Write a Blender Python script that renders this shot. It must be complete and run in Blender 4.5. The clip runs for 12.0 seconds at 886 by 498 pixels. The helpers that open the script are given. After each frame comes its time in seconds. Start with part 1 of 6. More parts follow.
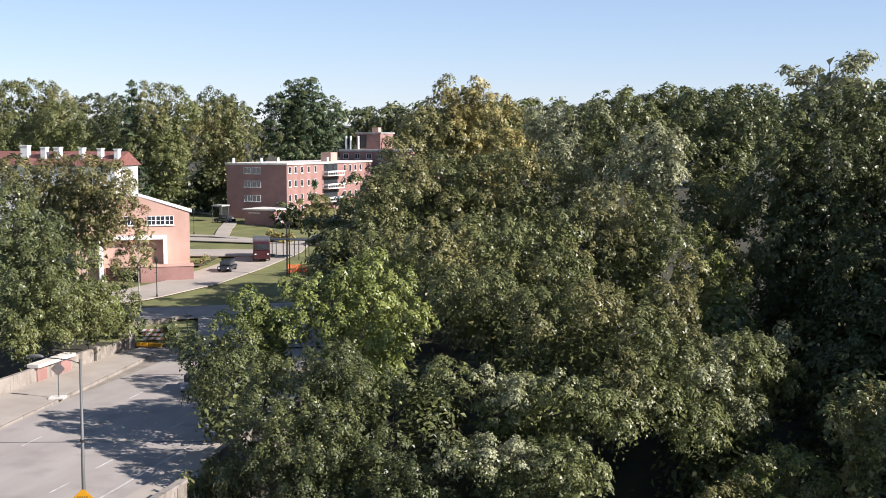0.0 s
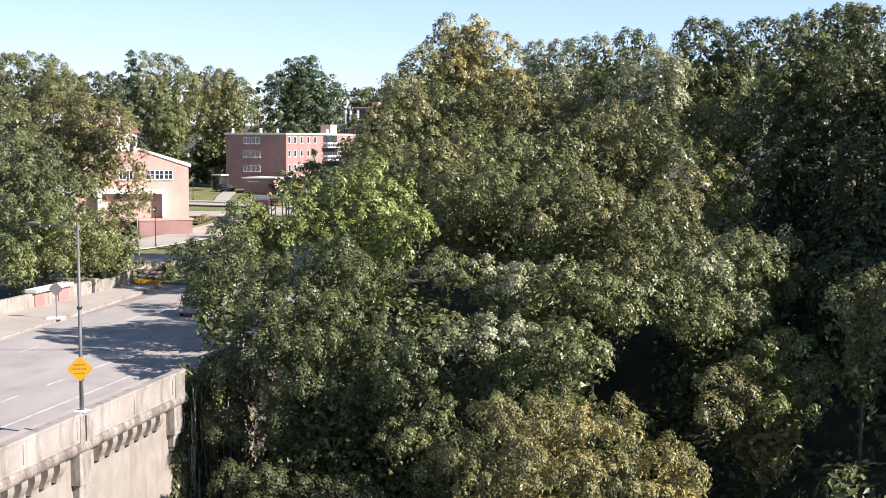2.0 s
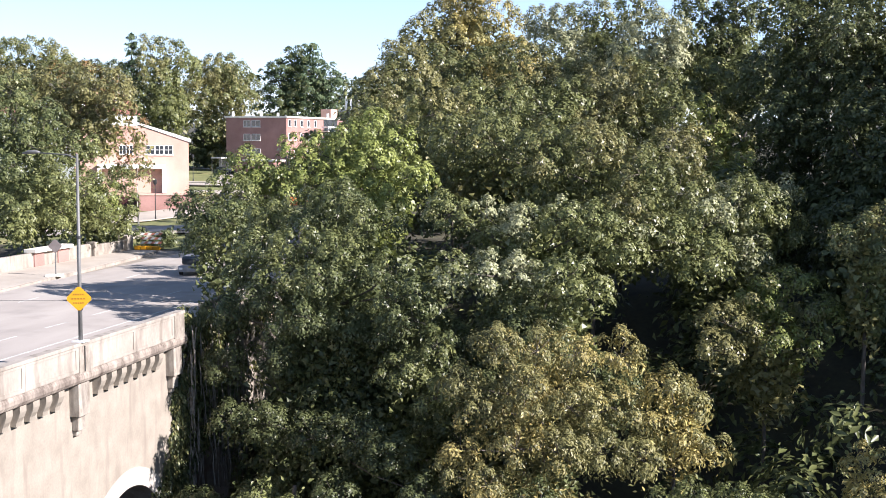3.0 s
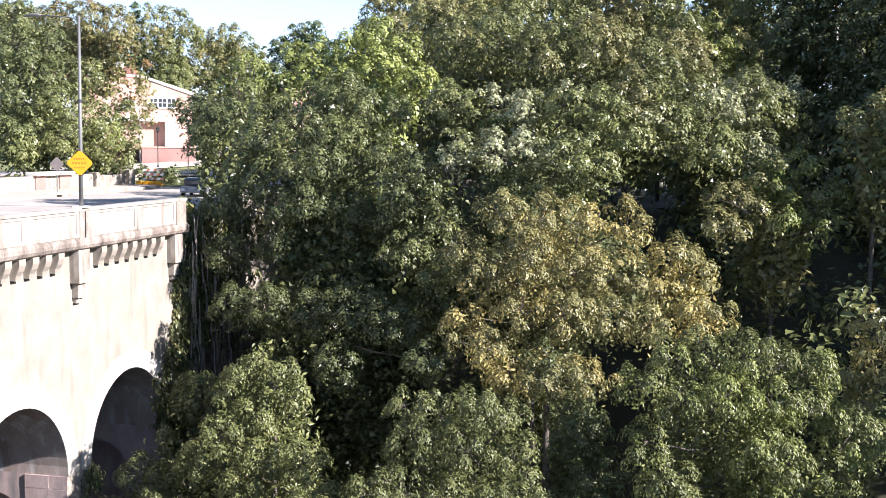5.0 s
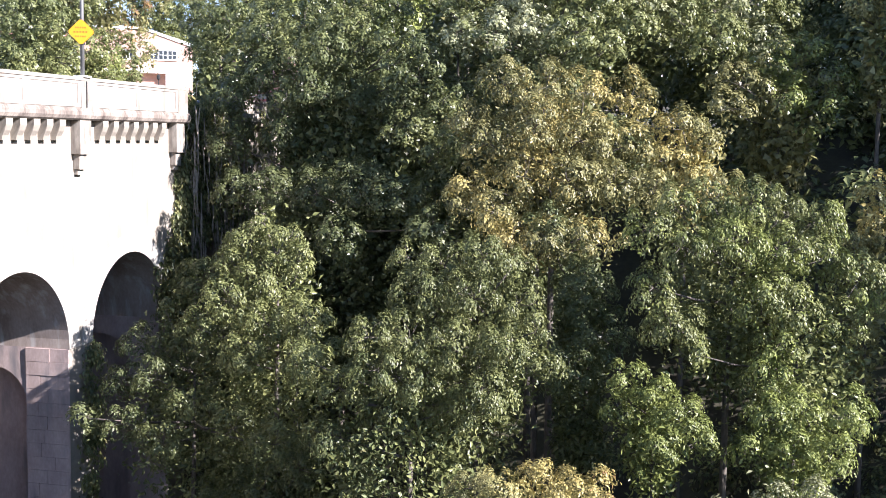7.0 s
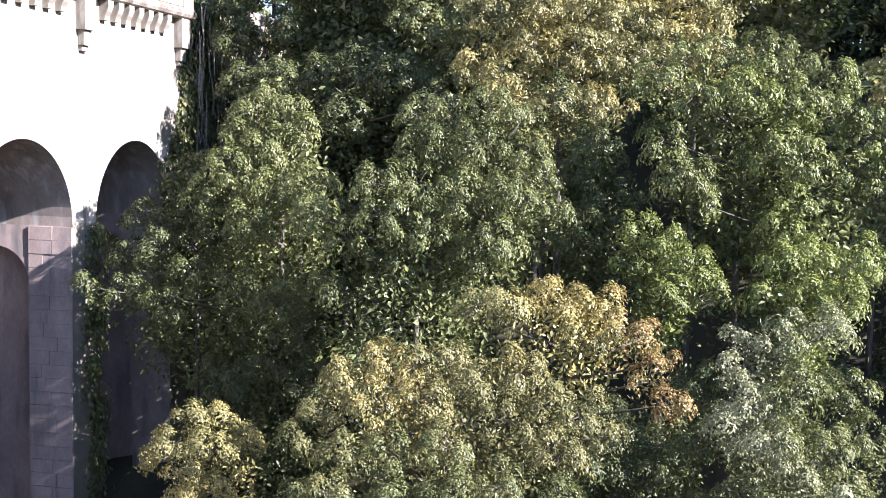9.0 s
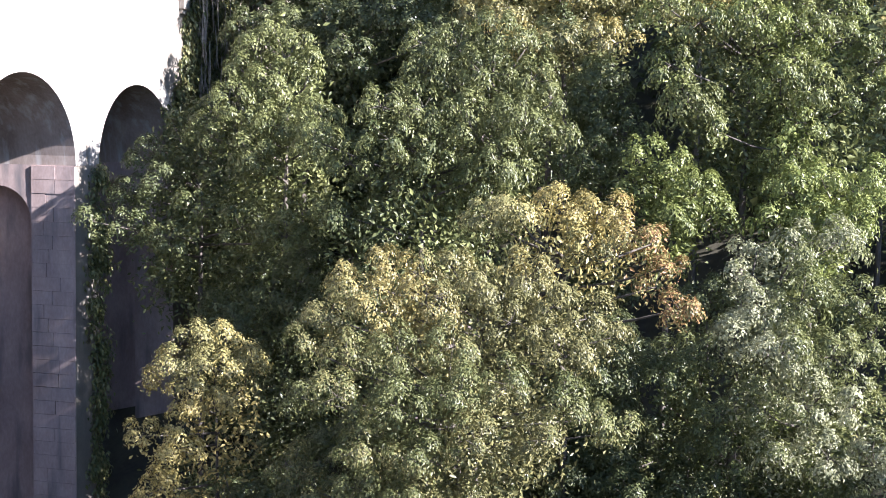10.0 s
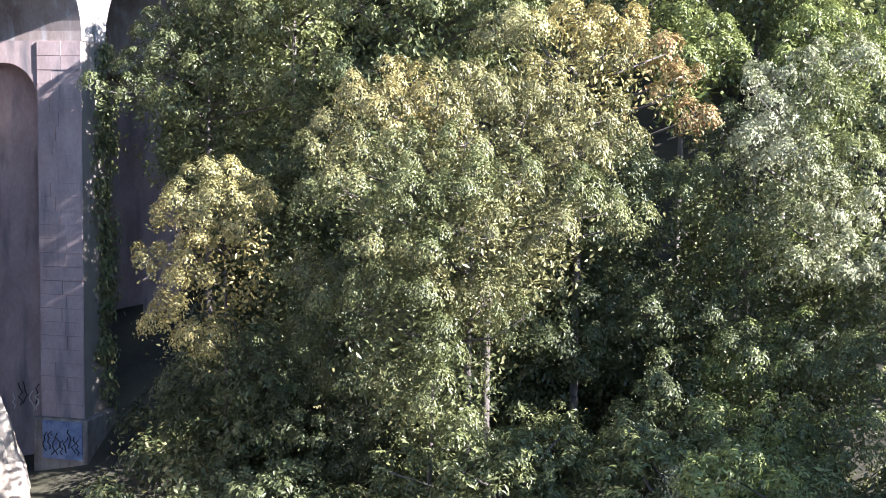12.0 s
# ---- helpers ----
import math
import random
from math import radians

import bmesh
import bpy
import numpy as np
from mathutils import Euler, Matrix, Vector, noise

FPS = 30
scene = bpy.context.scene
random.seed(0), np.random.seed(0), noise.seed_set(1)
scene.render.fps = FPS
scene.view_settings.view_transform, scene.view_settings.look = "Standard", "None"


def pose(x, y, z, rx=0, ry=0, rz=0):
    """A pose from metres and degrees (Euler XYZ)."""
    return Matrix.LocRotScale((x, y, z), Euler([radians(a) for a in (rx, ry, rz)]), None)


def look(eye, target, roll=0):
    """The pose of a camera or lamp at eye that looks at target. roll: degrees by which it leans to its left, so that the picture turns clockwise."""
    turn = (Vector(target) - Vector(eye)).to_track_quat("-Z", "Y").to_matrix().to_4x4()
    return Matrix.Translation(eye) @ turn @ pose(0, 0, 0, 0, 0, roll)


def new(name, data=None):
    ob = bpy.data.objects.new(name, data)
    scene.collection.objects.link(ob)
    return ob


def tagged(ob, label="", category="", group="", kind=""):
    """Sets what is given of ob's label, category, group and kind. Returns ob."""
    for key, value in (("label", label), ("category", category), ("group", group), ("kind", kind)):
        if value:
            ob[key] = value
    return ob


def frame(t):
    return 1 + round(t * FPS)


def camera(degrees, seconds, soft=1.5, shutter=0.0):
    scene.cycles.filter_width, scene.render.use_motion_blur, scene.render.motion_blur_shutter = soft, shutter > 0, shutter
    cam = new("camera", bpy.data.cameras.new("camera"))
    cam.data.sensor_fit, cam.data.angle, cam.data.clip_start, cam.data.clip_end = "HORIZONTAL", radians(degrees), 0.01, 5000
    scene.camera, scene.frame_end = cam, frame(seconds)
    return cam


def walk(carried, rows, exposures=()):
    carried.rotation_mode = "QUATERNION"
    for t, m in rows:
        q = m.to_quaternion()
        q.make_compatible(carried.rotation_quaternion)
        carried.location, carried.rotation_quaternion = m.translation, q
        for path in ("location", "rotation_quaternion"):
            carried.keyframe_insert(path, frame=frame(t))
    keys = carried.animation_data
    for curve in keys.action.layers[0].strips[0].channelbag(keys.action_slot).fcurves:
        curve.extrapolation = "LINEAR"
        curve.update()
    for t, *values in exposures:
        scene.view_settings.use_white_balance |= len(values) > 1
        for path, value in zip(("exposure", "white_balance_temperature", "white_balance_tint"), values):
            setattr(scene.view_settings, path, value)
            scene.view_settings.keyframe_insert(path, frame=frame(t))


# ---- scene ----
# The camera: a drone that sinks beside a high arch bridge
cam = camera(40.5, 12.0, soft=0.9)
PATH = [
    (0, (0.219, -0.183, 52.983), (-0.22, 1.759, 52.801), 0.1),
    (0.5, (0.226, -0.27, 51.446), (-0.213, 1.673, 51.265), 0.1),
    (1, (0.21, -0.34, 49.933), (-0.228, 1.603, 49.753), 0.2),
    (1.5, (0.212, -0.352, 48.311), (-0.226, 1.591, 48.132), 0.25),
    (2, (0.236, -0.355, 46.69), (-0.202, 1.588, 46.511), 0.27),
    (2.5, (0.238, -0.37, 45.07), (-0.2, 1.573, 44.891), 0.3),
    (3, (0.217, -0.38, 43.428), (-0.221, 1.563, 43.249), 0.4),
    (5, (0.182, -0.363, 37.198), (-0.26, 1.58, 37.021), 0.75),
    (5.5, (0.186, -0.409, 35.691), (-0.256, 1.533, 35.513), 0.8),
    (6, (0.19, -0.455, 34.231), (-0.252, 1.488, 34.051), 0.8),
    (6.5, (0.17, -0.5, 32.817), (-0.272, 1.443, 32.635), 0.8),
    (7, (0.13, -0.53, 31.44), (-0.312, 1.413, 31.256), 0.82),
    (9, (0.027, -0.531, 25.559), (-0.419, 1.411, 25.386), 1.2),
    (9.5, (0.0, -0.53, 24.146), (-0.448, 1.412, 23.974), 1.2),
    (10, (-0.023, -0.51, 22.747), (-0.473, 1.432, 22.575), 1.25),
    (10.5, (-0.05, -0.495, 21.41), (-0.502, 1.445, 21.234), 1.25),
    (11, (-0.08, -0.475, 20.101), (-0.534, 1.464, 19.92), 1.2),
    (11.5, (-0.09, -0.425, 18.834), (-0.548, 1.514, 18.648), 1.15),
    (12, (-0.089, -0.407, 17.627), (-0.549, 1.53, 17.434), 1.1),
]
walk(cam, [(t, look(eye, target, roll)) for t, eye, target, roll in PATH],
     exposures=[(0.0, 0.92, 6320, 16), (2.5, 1.42, 6200, 17), (5.0, 1.84, 6130, 18), (7.0, 2.08, 6000, 19), (9.5, 2.36, 5850, 20), (11.0, 2.54, 5780, 20), (12.0, 2.82, 5720, 19)])

# World and sun: a clear early-autumn day, the sun to the right and a little behind
SUN_EL, SUN_AZ = radians(30.5), radians(-11)
TO_SUN = Vector((math.cos(SUN_EL) * math.cos(SUN_AZ), math.cos(SUN_EL) * math.sin(SUN_AZ), math.sin(SUN_EL)))
world = bpy.data.worlds.new("sky")
scene.world = world
world.use_nodes = True
wn = world.node_tree.nodes
sky = wn.new("ShaderNodeTexSky")
sky.sky_type, sky.sun_disc, sky.sun_elevation = "NISHITA", False, SUN_EL
sky.sun_rotation = math.pi / 2 - SUN_AZ
sky.air_density, sky.dust_density, sky.ozone_density = 1.0, 0.0, 1.5
# pale haze that thins out from the horizon to the zenith
co = wn.new("ShaderNodeTexCoord")
sep = wn.new("ShaderNodeSeparateXYZ")
thin = wn.new("ShaderNodeMapRange")
thin.inputs["From Min"].default_value, thin.inputs["From Max"].default_value = 0.0, 0.7
thin.inputs["To Min"].default_value, thin.inputs["To Max"].default_value = 1.0, 0.12
haze, dim = wn.new("ShaderNodeVectorMath"), wn.new("ShaderNodeVectorMath")
haze.operation, dim.operation = "MULTIPLY_ADD", "SCALE"
dim.inputs["Scale"].default_value = 0.06
links = world.node_tree.links
links.new(co.outputs["Generated"], sep.inputs[0])
links.new(sep.outputs["Z"], thin.inputs["Value"])
links.new(sky.outputs[0], dim.inputs[0])
haze.inputs[0].default_value = (0.15, 0.222, 0.375)
links.new(thin.outputs[0], haze.inputs[1])
links.new(dim.outputs[0], haze.inputs[2])
wn["Background"].inputs["Strength"].default_value = 0.68
links.new(haze.outputs[0], wn["Background"].inputs["Color"])
sun = new("sun", bpy.data.lights.new("sun", "SUN"))
sun.data.energy, sun.data.angle, sun.data.color = 4.9, radians(0.5), (1.0, 0.945, 0.87)
sun.matrix_world = look(TO_SUN * 200, (0, 0, 0))


# ---- materials ----
def material(name):
    m = bpy.data.materials.new(name)
    m.use_nodes = True
    return m, m.node_tree.nodes, m.node_tree.links, m.node_tree.nodes["Principled BSDF"]


def surface(name, low, high, rough=0.8, scale=2.0, fine=14.0, bump=0.2, stretch=(1, 1, 1), metal=0.0, stain=None, stain_scale=0.4, run=0.5):
    """A surface with broad blotches, fine grain, an optional stain colour and a light relief."""
    m, n, l, p = material(name)
    co = n.new("ShaderNodeTexCoord")
    mp = n.new("ShaderNodeMapping")
    mp.inputs["Scale"].default_value = stretch
    l.new(co.outputs["Object"], mp.inputs["Vector"])
    a, b = n.new("ShaderNodeTexNoise"), n.new("ShaderNodeTexNoise")
    a.inputs["Scale"].default_value, a.inputs["Detail"].default_value = scale, 6
    b.inputs["Scale"].default_value, b.inputs["Detail"].default_value = fine, 4
    for t in (a, b):
        l.new(mp.outputs[0], t.inputs["Vector"])
    add = n.new("ShaderNodeMath")
    add.operation = "MULTIPLY_ADD"
    l.new(b.outputs["Fac"], add.inputs[0])
    add.inputs[1].default_value = 0.45
    l.new(a.outputs["Fac"], add.inputs[2])
    ramp = n.new("ShaderNodeValToRGB")
    ramp.color_ramp.elements[0].position, ramp.color_ramp.elements[1].position = 0.5, 0.95
    ramp.color_ramp.elements[0].color, ramp.color_ramp.elements[1].color = (*low, 1), (*high, 1)
    l.new(add.outputs[0], ramp.inputs[0])
    colour = ramp.outputs[0]
    if stain:
        s = n.new("ShaderNodeTexNoise")
        s.inputs["Scale"].default_value, s.inputs["Detail"].default_value = stain_scale, 8
        mp2 = n.new("ShaderNodeMapping")
        mp2.inputs["Scale"].default_value = (2.5, 2.5, run)
        l.new(co.outputs["Object"], mp2.inputs["Vector"])
        l.new(mp2.outputs[0], s.inputs["Vector"])
        sr = n.new("ShaderNodeValToRGB")
        sr.color_ramp.elements[0].position, sr.color_ramp.elements[1].position = 0.52, 0.72
        l.new(s.outputs["Fac"], sr.inputs[0])
        mix = n.new("ShaderNodeMix")
        mix.data_type = "RGBA"
        l.new(sr.outputs[0], mix.inputs["Factor"])
        l.new(colour, mix.inputs["A"])
        mix.inputs["B"].default_value = (*stain, 1)
        colour = mix.outputs["Result"]
    l.new(colour, p.inputs["Base Color"])
    p.inputs["Roughness"].default_value, p.inputs["Metallic"].default_value = rough, metal
    if bump:
        bp = n.new("ShaderNodeBump")
        bp.inputs["Strength"].default_value, bp.inputs["Distance"].default_value = bump, 0.05
        l.new(add.outputs[0], bp.inputs["Height"])
        l.new(bp.outputs[0], p.inputs["Normal"])
    return m


def leaf_material(name, dark, light, rough=0.38, through_light=0.27):
    """Leaves: each leaf its own tone, slow drifts through the crown, some light through the blade."""
    m, n, l, p = material(name)
    geo, info, co = n.new("ShaderNodeNewGeometry"), n.new("ShaderNodeObjectInfo"), n.new("ShaderNodeTexCoord")
    noise_node = n.new("ShaderNodeTexNoise")
    noise_node.inputs["Scale"].default_value, noise_node.inputs["Detail"].default_value = 0.55, 3
    l.new(co.outputs["Object"], noise_node.inputs["Vector"])
    mul = n.new("ShaderNodeMath")
    mul.operation = "MULTIPLY_ADD"
    l.new(geo.outputs["Random Per Island"], mul.inputs[0])
    mul.inputs[1].default_value = 0.55
    l.new(noise_node.outputs["Fac"], mul.inputs[2])
    ramp = n.new("ShaderNodeValToRGB")
    ramp.color_ramp.elements[0].position, ramp.color_ramp.elements[1].position = 0.4, 1.05
    ramp.color_ramp.elements[0].color, ramp.color_ramp.elements[1].color = (*dark, 1), (*light, 1)
    l.new(mul.outputs[0], ramp.inputs[0])
    hsv = n.new("ShaderNodeHueSaturation")
    l.new(ramp.outputs[0], hsv.inputs["Color"])
    val = n.new("ShaderNodeMapRange")
    val.inputs["To Min"].default_value, val.inputs["To Max"].default_value = 0.85, 1.15
    l.new(info.outputs["Random"], val.inputs["Value"])
    l.new(val.outputs[0], hsv.inputs["Value"])
    l.new(hsv.outputs[0], p.inputs["Base Color"])
    p.inputs["Roughness"].default_value = rough
    p.inputs["Specular IOR Level"].default_value = 0.36
    tr = n.new("ShaderNodeBsdfTranslucent")
    l.new(hsv.outputs[0], tr.inputs["Color"])
    mix = n.new("ShaderNodeMixShader")
    mix.inputs[0].default_value = through_light
    l.new(p.outputs[0], mix.inputs[1])
    l.new(tr.outputs[0], mix.inputs[2])
    l.new(mix.outputs[0], n["Material Output"].inputs["Surface"])
    return m


CONCRETE = surface("concrete", (0.212, 0.184, 0.149), (0.292, 0.257, 0.212), 0.85, 0.9, 9, 0.15, (1, 1, 1), stain=(0.19, 0.16, 0.13), stain_scale=0.5)
# soffit: brown with white streaks, its base warmed and lightened to colour in shade
SOFFIT = surface("warmed_soffit_concrete", (0.23, 0.178, 0.15), (0.42, 0.35, 0.305), 0.9, 0.8, 9, 0.2, (1, 1, 0.4), stain=(0.5, 0.48, 0.46), stain_scale=0.9, run=0.12)
# pier sides: base reddened and lightened to put the warm shade into the colour
PIER_SIDE = surface("shade_warmed_pier_stone", (0.31, 0.235, 0.215), (0.5, 0.395, 0.365), 0.9, 0.8, 9, 0.2, (1, 1, 0.5), stain=(0.2, 0.18, 0.18), stain_scale=0.6)
ARCH_RING = surface("pale_arch_ring", (0.31, 0.285, 0.25), (0.4, 0.37, 0.33), 0.85, 0.9, 9, 0.12)
CONCRETE_WORN = surface("weathered_concrete", (0.15, 0.125, 0.1), (0.34, 0.305, 0.26), 0.9, 1.6, 11, 0.35, (1, 1, 0.5), stain=(0.14, 0.12, 0.1), stain_scale=0.8)
WALL = surface("old_wall_concrete", (0.22, 0.19, 0.16), (0.33, 0.295, 0.255), 0.9, 0.7, 7, 0.2, (1, 1, 0.6), stain=(0.15, 0.125, 0.1), stain_scale=0.5)
LEDGE = surface("dirty_concrete", (0.075, 0.055, 0.044), (0.36, 0.31, 0.26), 0.9, 1.1, 7, 0.35, (1, 1.3, 0.5), stain=(0.09, 0.07, 0.058), stain_scale=0.4)
ASPHALT = surface("worn_concrete_road", (0.3, 0.268, 0.238), (0.38, 0.342, 0.305), 0.9, 0.25, 30, 0.1, (2, 0.5, 1), stain=(0.26, 0.232, 0.208), stain_scale=0.12)
PAVING = surface("paving", (0.32, 0.28, 0.235), (0.4, 0.355, 0.3), 0.9, 0.4, 20, 0.1)
GRASS = surface("grass", (0.09, 0.102, 0.032), (0.185, 0.19, 0.062), 0.95, 0.22, 9, 0.4, stain=(0.21, 0.19, 0.075), stain_scale=0.07)
SOIL = surface("forest_floor", (0.03, 0.026, 0.018), (0.07, 0.065, 0.035), 0.95, 0.3, 4, 0.5)
BRICK = surface("red_brick", (0.25, 0.135, 0.115), (0.34, 0.195, 0.17), 0.9, 0.5, 8, 0.1)
BRICK_PALE = surface("pale_brick", (0.44, 0.275, 0.215), (0.54, 0.35, 0.285), 0.9, 0.5, 8, 0.1)
LIMESTONE = surface("limestone", (0.55, 0.52, 0.46), (0.7, 0.67, 0.6), 0.8, 0.8, 8, 0.05)
WHITE = surface("white_paint", (0.7, 0.7, 0.68), (0.8, 0.8, 0.78), 0.6, 2, 20, 0.02)
ROOF_RED = surface("clay_tile", (0.13, 0.055, 0.045), (0.27, 0.11, 0.09), 0.85, 1.5, 6, 0.3)
ROOF_GREY = surface("roof_membrane", (0.35, 0.34, 0.32), (0.5, 0.49, 0.47), 0.9, 0.4, 4, 0.05)
STEEL = surface("galvanised_steel", (0.13, 0.13, 0.13), (0.22, 0.22, 0.22), 0.5, 3, 30, 0.03, metal=0.6)
DARK_STEEL = surface("black_steel", (0.015, 0.015, 0.016), (0.035, 0.035, 0.035), 0.5, 3, 30, 0.02)
YELLOW = surface("sign_yellow", (0.54, 0.245, 0.004), (0.6, 0.29, 0.008), 0.5, 2, 20, 0.0)
ORANGE = surface("safety_orange", (0.75, 0.14, 0.03), (0.85, 0.2, 0.05), 0.7, 3, 20, 0.1)
RED_PAINT = surface("dark_red_paint", (0.03, 0.009, 0.012), (0.06, 0.016, 0.018), 0.35, 3, 20, 0.0)
CAR_SILVER = surface("silver_car_paint", (0.2, 0.2, 0.21), (0.26, 0.26, 0.27), 0.3, 3, 20, 0.0)
CAR_DARK = surface("dark_car_paint", (0.015, 0.018, 0.025), (0.03, 0.035, 0.045), 0.25, 3, 20, 0.0)
RUBBER = surface("rubber", (0.012, 0.012, 0.012), (0.03, 0.03, 0.03), 0.9, 5, 30, 0.0)
GLASS = surface("window_glass", (0.02, 0.025, 0.03), (0.05, 0.055, 0.06), 0.08, 0.5, 3, 0.0)
BARK = surface("bark", (0.05, 0.042, 0.034), (0.14, 0.12, 0.1), 0.95, 3, 20, 0.6, (3, 3, 0.6))
BARK_PALE = surface("pale_bark", (0.22, 0.2, 0.17), (0.42, 0.39, 0.33), 0.9, 3, 20, 0.5, (3, 3, 0.6))
LEAF = {
    # deep: dark-leaved trees, and shade put into the colour of shaded ones
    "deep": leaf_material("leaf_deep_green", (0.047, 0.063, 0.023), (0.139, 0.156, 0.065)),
    "mid": leaf_material("leaf_mid_green", (0.066, 0.082, 0.028), (0.199, 0.212, 0.081)),
    "fresh": leaf_material("leaf_fresh_green", (0.087, 0.114, 0.030), (0.255, 0.284, 0.085)),
    "olive": leaf_material("leaf_olive", (0.098, 0.101, 0.039), (0.275, 0.257, 0.105)),
    "gold": leaf_material("leaf_gold", (0.171, 0.142, 0.049), (0.456, 0.385, 0.142)),
    "pale": leaf_material("leaf_silver_green", (0.135, 0.147, 0.076), (0.4, 0.405, 0.235)),
    "rust": leaf_material("leaf_rust", (0.152, 0.085, 0.040), (0.331, 0.210, 0.089)),
    "pine": leaf_material("pine_needles", (0.031, 0.052, 0.023), (0.089, 0.125, 0.058), 0.6, 0.15),
}


# ---- mesh helpers ----
def smooth(t):
    t = min(1.0, max(0.0, t))
    return t * t * (3 - 2 * t)


def box(bm, x0, x1, y0, y1, z0, z1, bevel=0.0):
    r = bmesh.ops.create_cube(bm, size=1.0)
    for v in r["verts"]:
        v.co = Vector((x0 + (v.co.x + 0.5) * (x1 - x0), y0 + (v.co.y + 0.5) * (y1 - y0), z0 + (v.co.z + 0.5) * (z1 - z0)))
    if bevel:
        edges = list({e for v in r["verts"] for e in v.link_edges})
        bmesh.ops.bevel(bm, geom=edges, offset=bevel, segments=2, affect="EDGES", profile=0.6)


def tube(bm, points, radii, sides=8):
    """A tapered tube along points."""
    rings = []
    for i, p in enumerate(points):
        p = Vector(p)
        a = Vector(points[max(0, i - 1)])
        b = Vector(points[min(len(points) - 1, i + 1)])
        d = (b - a).normalized()
        u = d.orthogonal().normalized() if abs(d.z) < 0.9 else (Vector((1, 0, 0)) - d * d.x).normalized()
        w = d.cross(u)
        rings.append([bm.verts.new(p + (u * math.cos(2 * math.pi * k / sides) + w * math.sin(2 * math.pi * k / sides)) * radii[i]) for k in range(sides)])
    for r0, r1 in zip(rings, rings[1:]):
        for k in range(sides):
            bm.faces.new((r0[k], r0[(k + 1) % sides], r1[(k + 1) % sides], r1[k]))
    bm.faces.new(rings[0][::-1])
    bm.faces.new(rings[-1])


def mesh_of(name, bm, mat, shade=False):
    bmesh.ops.recalc_face_normals(bm, faces=bm.faces)
    me = bpy.data.meshes.new(name)
    bm.to_mesh(me)
    bm.free()
    me.materials.append(mat)
    if shade:
        me.shade_smooth()
    return me


def part(name, bm, mat, parent=None, label="", shade=False):
    ob = new(name, mesh_of(name, bm, mat, shade))
    if parent:
        ob.parent = parent
    return tagged(ob, label) if label else ob


def thing(name, label, category, group="", kind="", at=(0, 0, 0), turn=0.0):
    ob = new(name)
    ob.empty_display_size = 0.3
    ob.matrix_world = pose(*at, 0, 0, turn)
    return tagged(ob, label, category, group, kind)


# ---- ground ----
def ground_z(x, y):
    """Ravine floor near the camera, a wooded slope, then a gently rising plateau."""
    yy = y + 0.35 * (max(-62, min(30, x)) + 29)
    t = min(1.0, max(0.0, (yy - 45) / 52))
    slope = 0.6 * t + 0.4 * smooth(t)
    top = 32.45 + max(0.0, y - 105) * 0.036 - max(0.0, y - 240) * 0.02
    z = slope * top
    back = smooth((-y - 40) / 90)
    z = max(z, 30 * back)
    wood = smooth((x + 45) / 40) * smooth((y - 120) / 100) * 6
    return z + wood + (noise.noise(Vector((x * 0.06, y * 0.06, 0))) * 0.5 if slope < 0.98 else 0.0)


def grid_axis(lo, hi, fine_lo, fine_hi, step):
    out, v, s = [fine_lo], fine_lo, step
    while v > lo:
        s *= 1.25
        v -= s
        out.insert(0, v)
    v, s = fine_lo, step
    while v < fine_hi:
        v += step
        out.append(v)
    while v < hi:
        s *= 1.25
        v += s
        out.append(v)
    return out


gx, gy = grid_axis(-2500, 2500, -130, 50, 3.0), grid_axis(-2000, 4000, -20, 250, 3.0)
verts = [(x, y, ground_z(x, y)) for y in gy for x in gx]
nx = len(gx)
faces = [(j * nx + i, j * nx + i + 1, (j + 1) * nx + i + 1, (j + 1) * nx + i) for j in range(len(gy) - 1) for i in range(nx - 1)]
me = bpy.data.meshes.new("ground")
me.from_pydata(verts, [], faces)
me.materials.append(SOIL)
me.materials.append(GRASS)
for poly in me.polygons:
    c = poly.center
    poly.use_smooth = True
    if c.x < -40 and 110 < c.y < 320:
        poly.material_index = 1
tagged(new("ground", me), "wooded ravine ground rising to a mown campus lawn", "ground", kind="structure")


def strip(name, pts, width, mat, lift, label, category, thick=0.12, kind="structure", level=None):
    """A path or road laid over the ground along a line."""
    pts = [Vector((p[0], p[1], 0)) for p in pts]
    fine = []
    for a, b in zip(pts, pts[1:]):
        k = max(1, int((b - a).length / 2))
        fine += [a.lerp(b, i / k) for i in range(k)]
    fine.append(pts[-1])
    bm = bmesh.new()
    rows = []
    for i, p in enumerate(fine):
        d = (fine[min(i + 1, len(fine) - 1)] - fine[max(i - 1, 0)]).normalized()
        side = Vector((-d.y, d.x, 0)) * width / 2
        row = []
        for q in (p + side, p - side):
            z = (level if level is not None else max(ground_z(q.x, q.y), ground_z(p.x, p.y))) + lift
            row += [bm.verts.new((q.x, q.y, z)), bm.verts.new((q.x, q.y, z - thick))]
        rows.append(row)
    for r, s in zip(rows, rows[1:]):
        bm.faces.new((r[0], r[2], s[2], s[0]))
        bm.faces.new((r[1], r[0], s[0], s[1]))
        bm.faces.new((r[2], r[3], s[3], s[2]))
    return tagged(part(name, bm, mat), label, category, kind=kind)


# ---- the bridge ----
FACE, FAR, DECK, PITCH, PIER = -28.9, -54.6, 32.55, 10.1, 2.1
SPRING, RADIUS = 21.45, 4.0
bridge = thing("bridge", "tall pale concrete arch bridge with corbelled parapet and pierced piers", "bridge", at=(FACE, 50.3, 0))


def bpart(name, bm, mat, label="", shade=False):
    """A part of the bridge, built in world coordinates."""
    bmesh.ops.translate(bm, verts=bm.verts, vec=(-FACE, -50.3, 0))
    return part(name, bm, mat, bridge, label, shade)


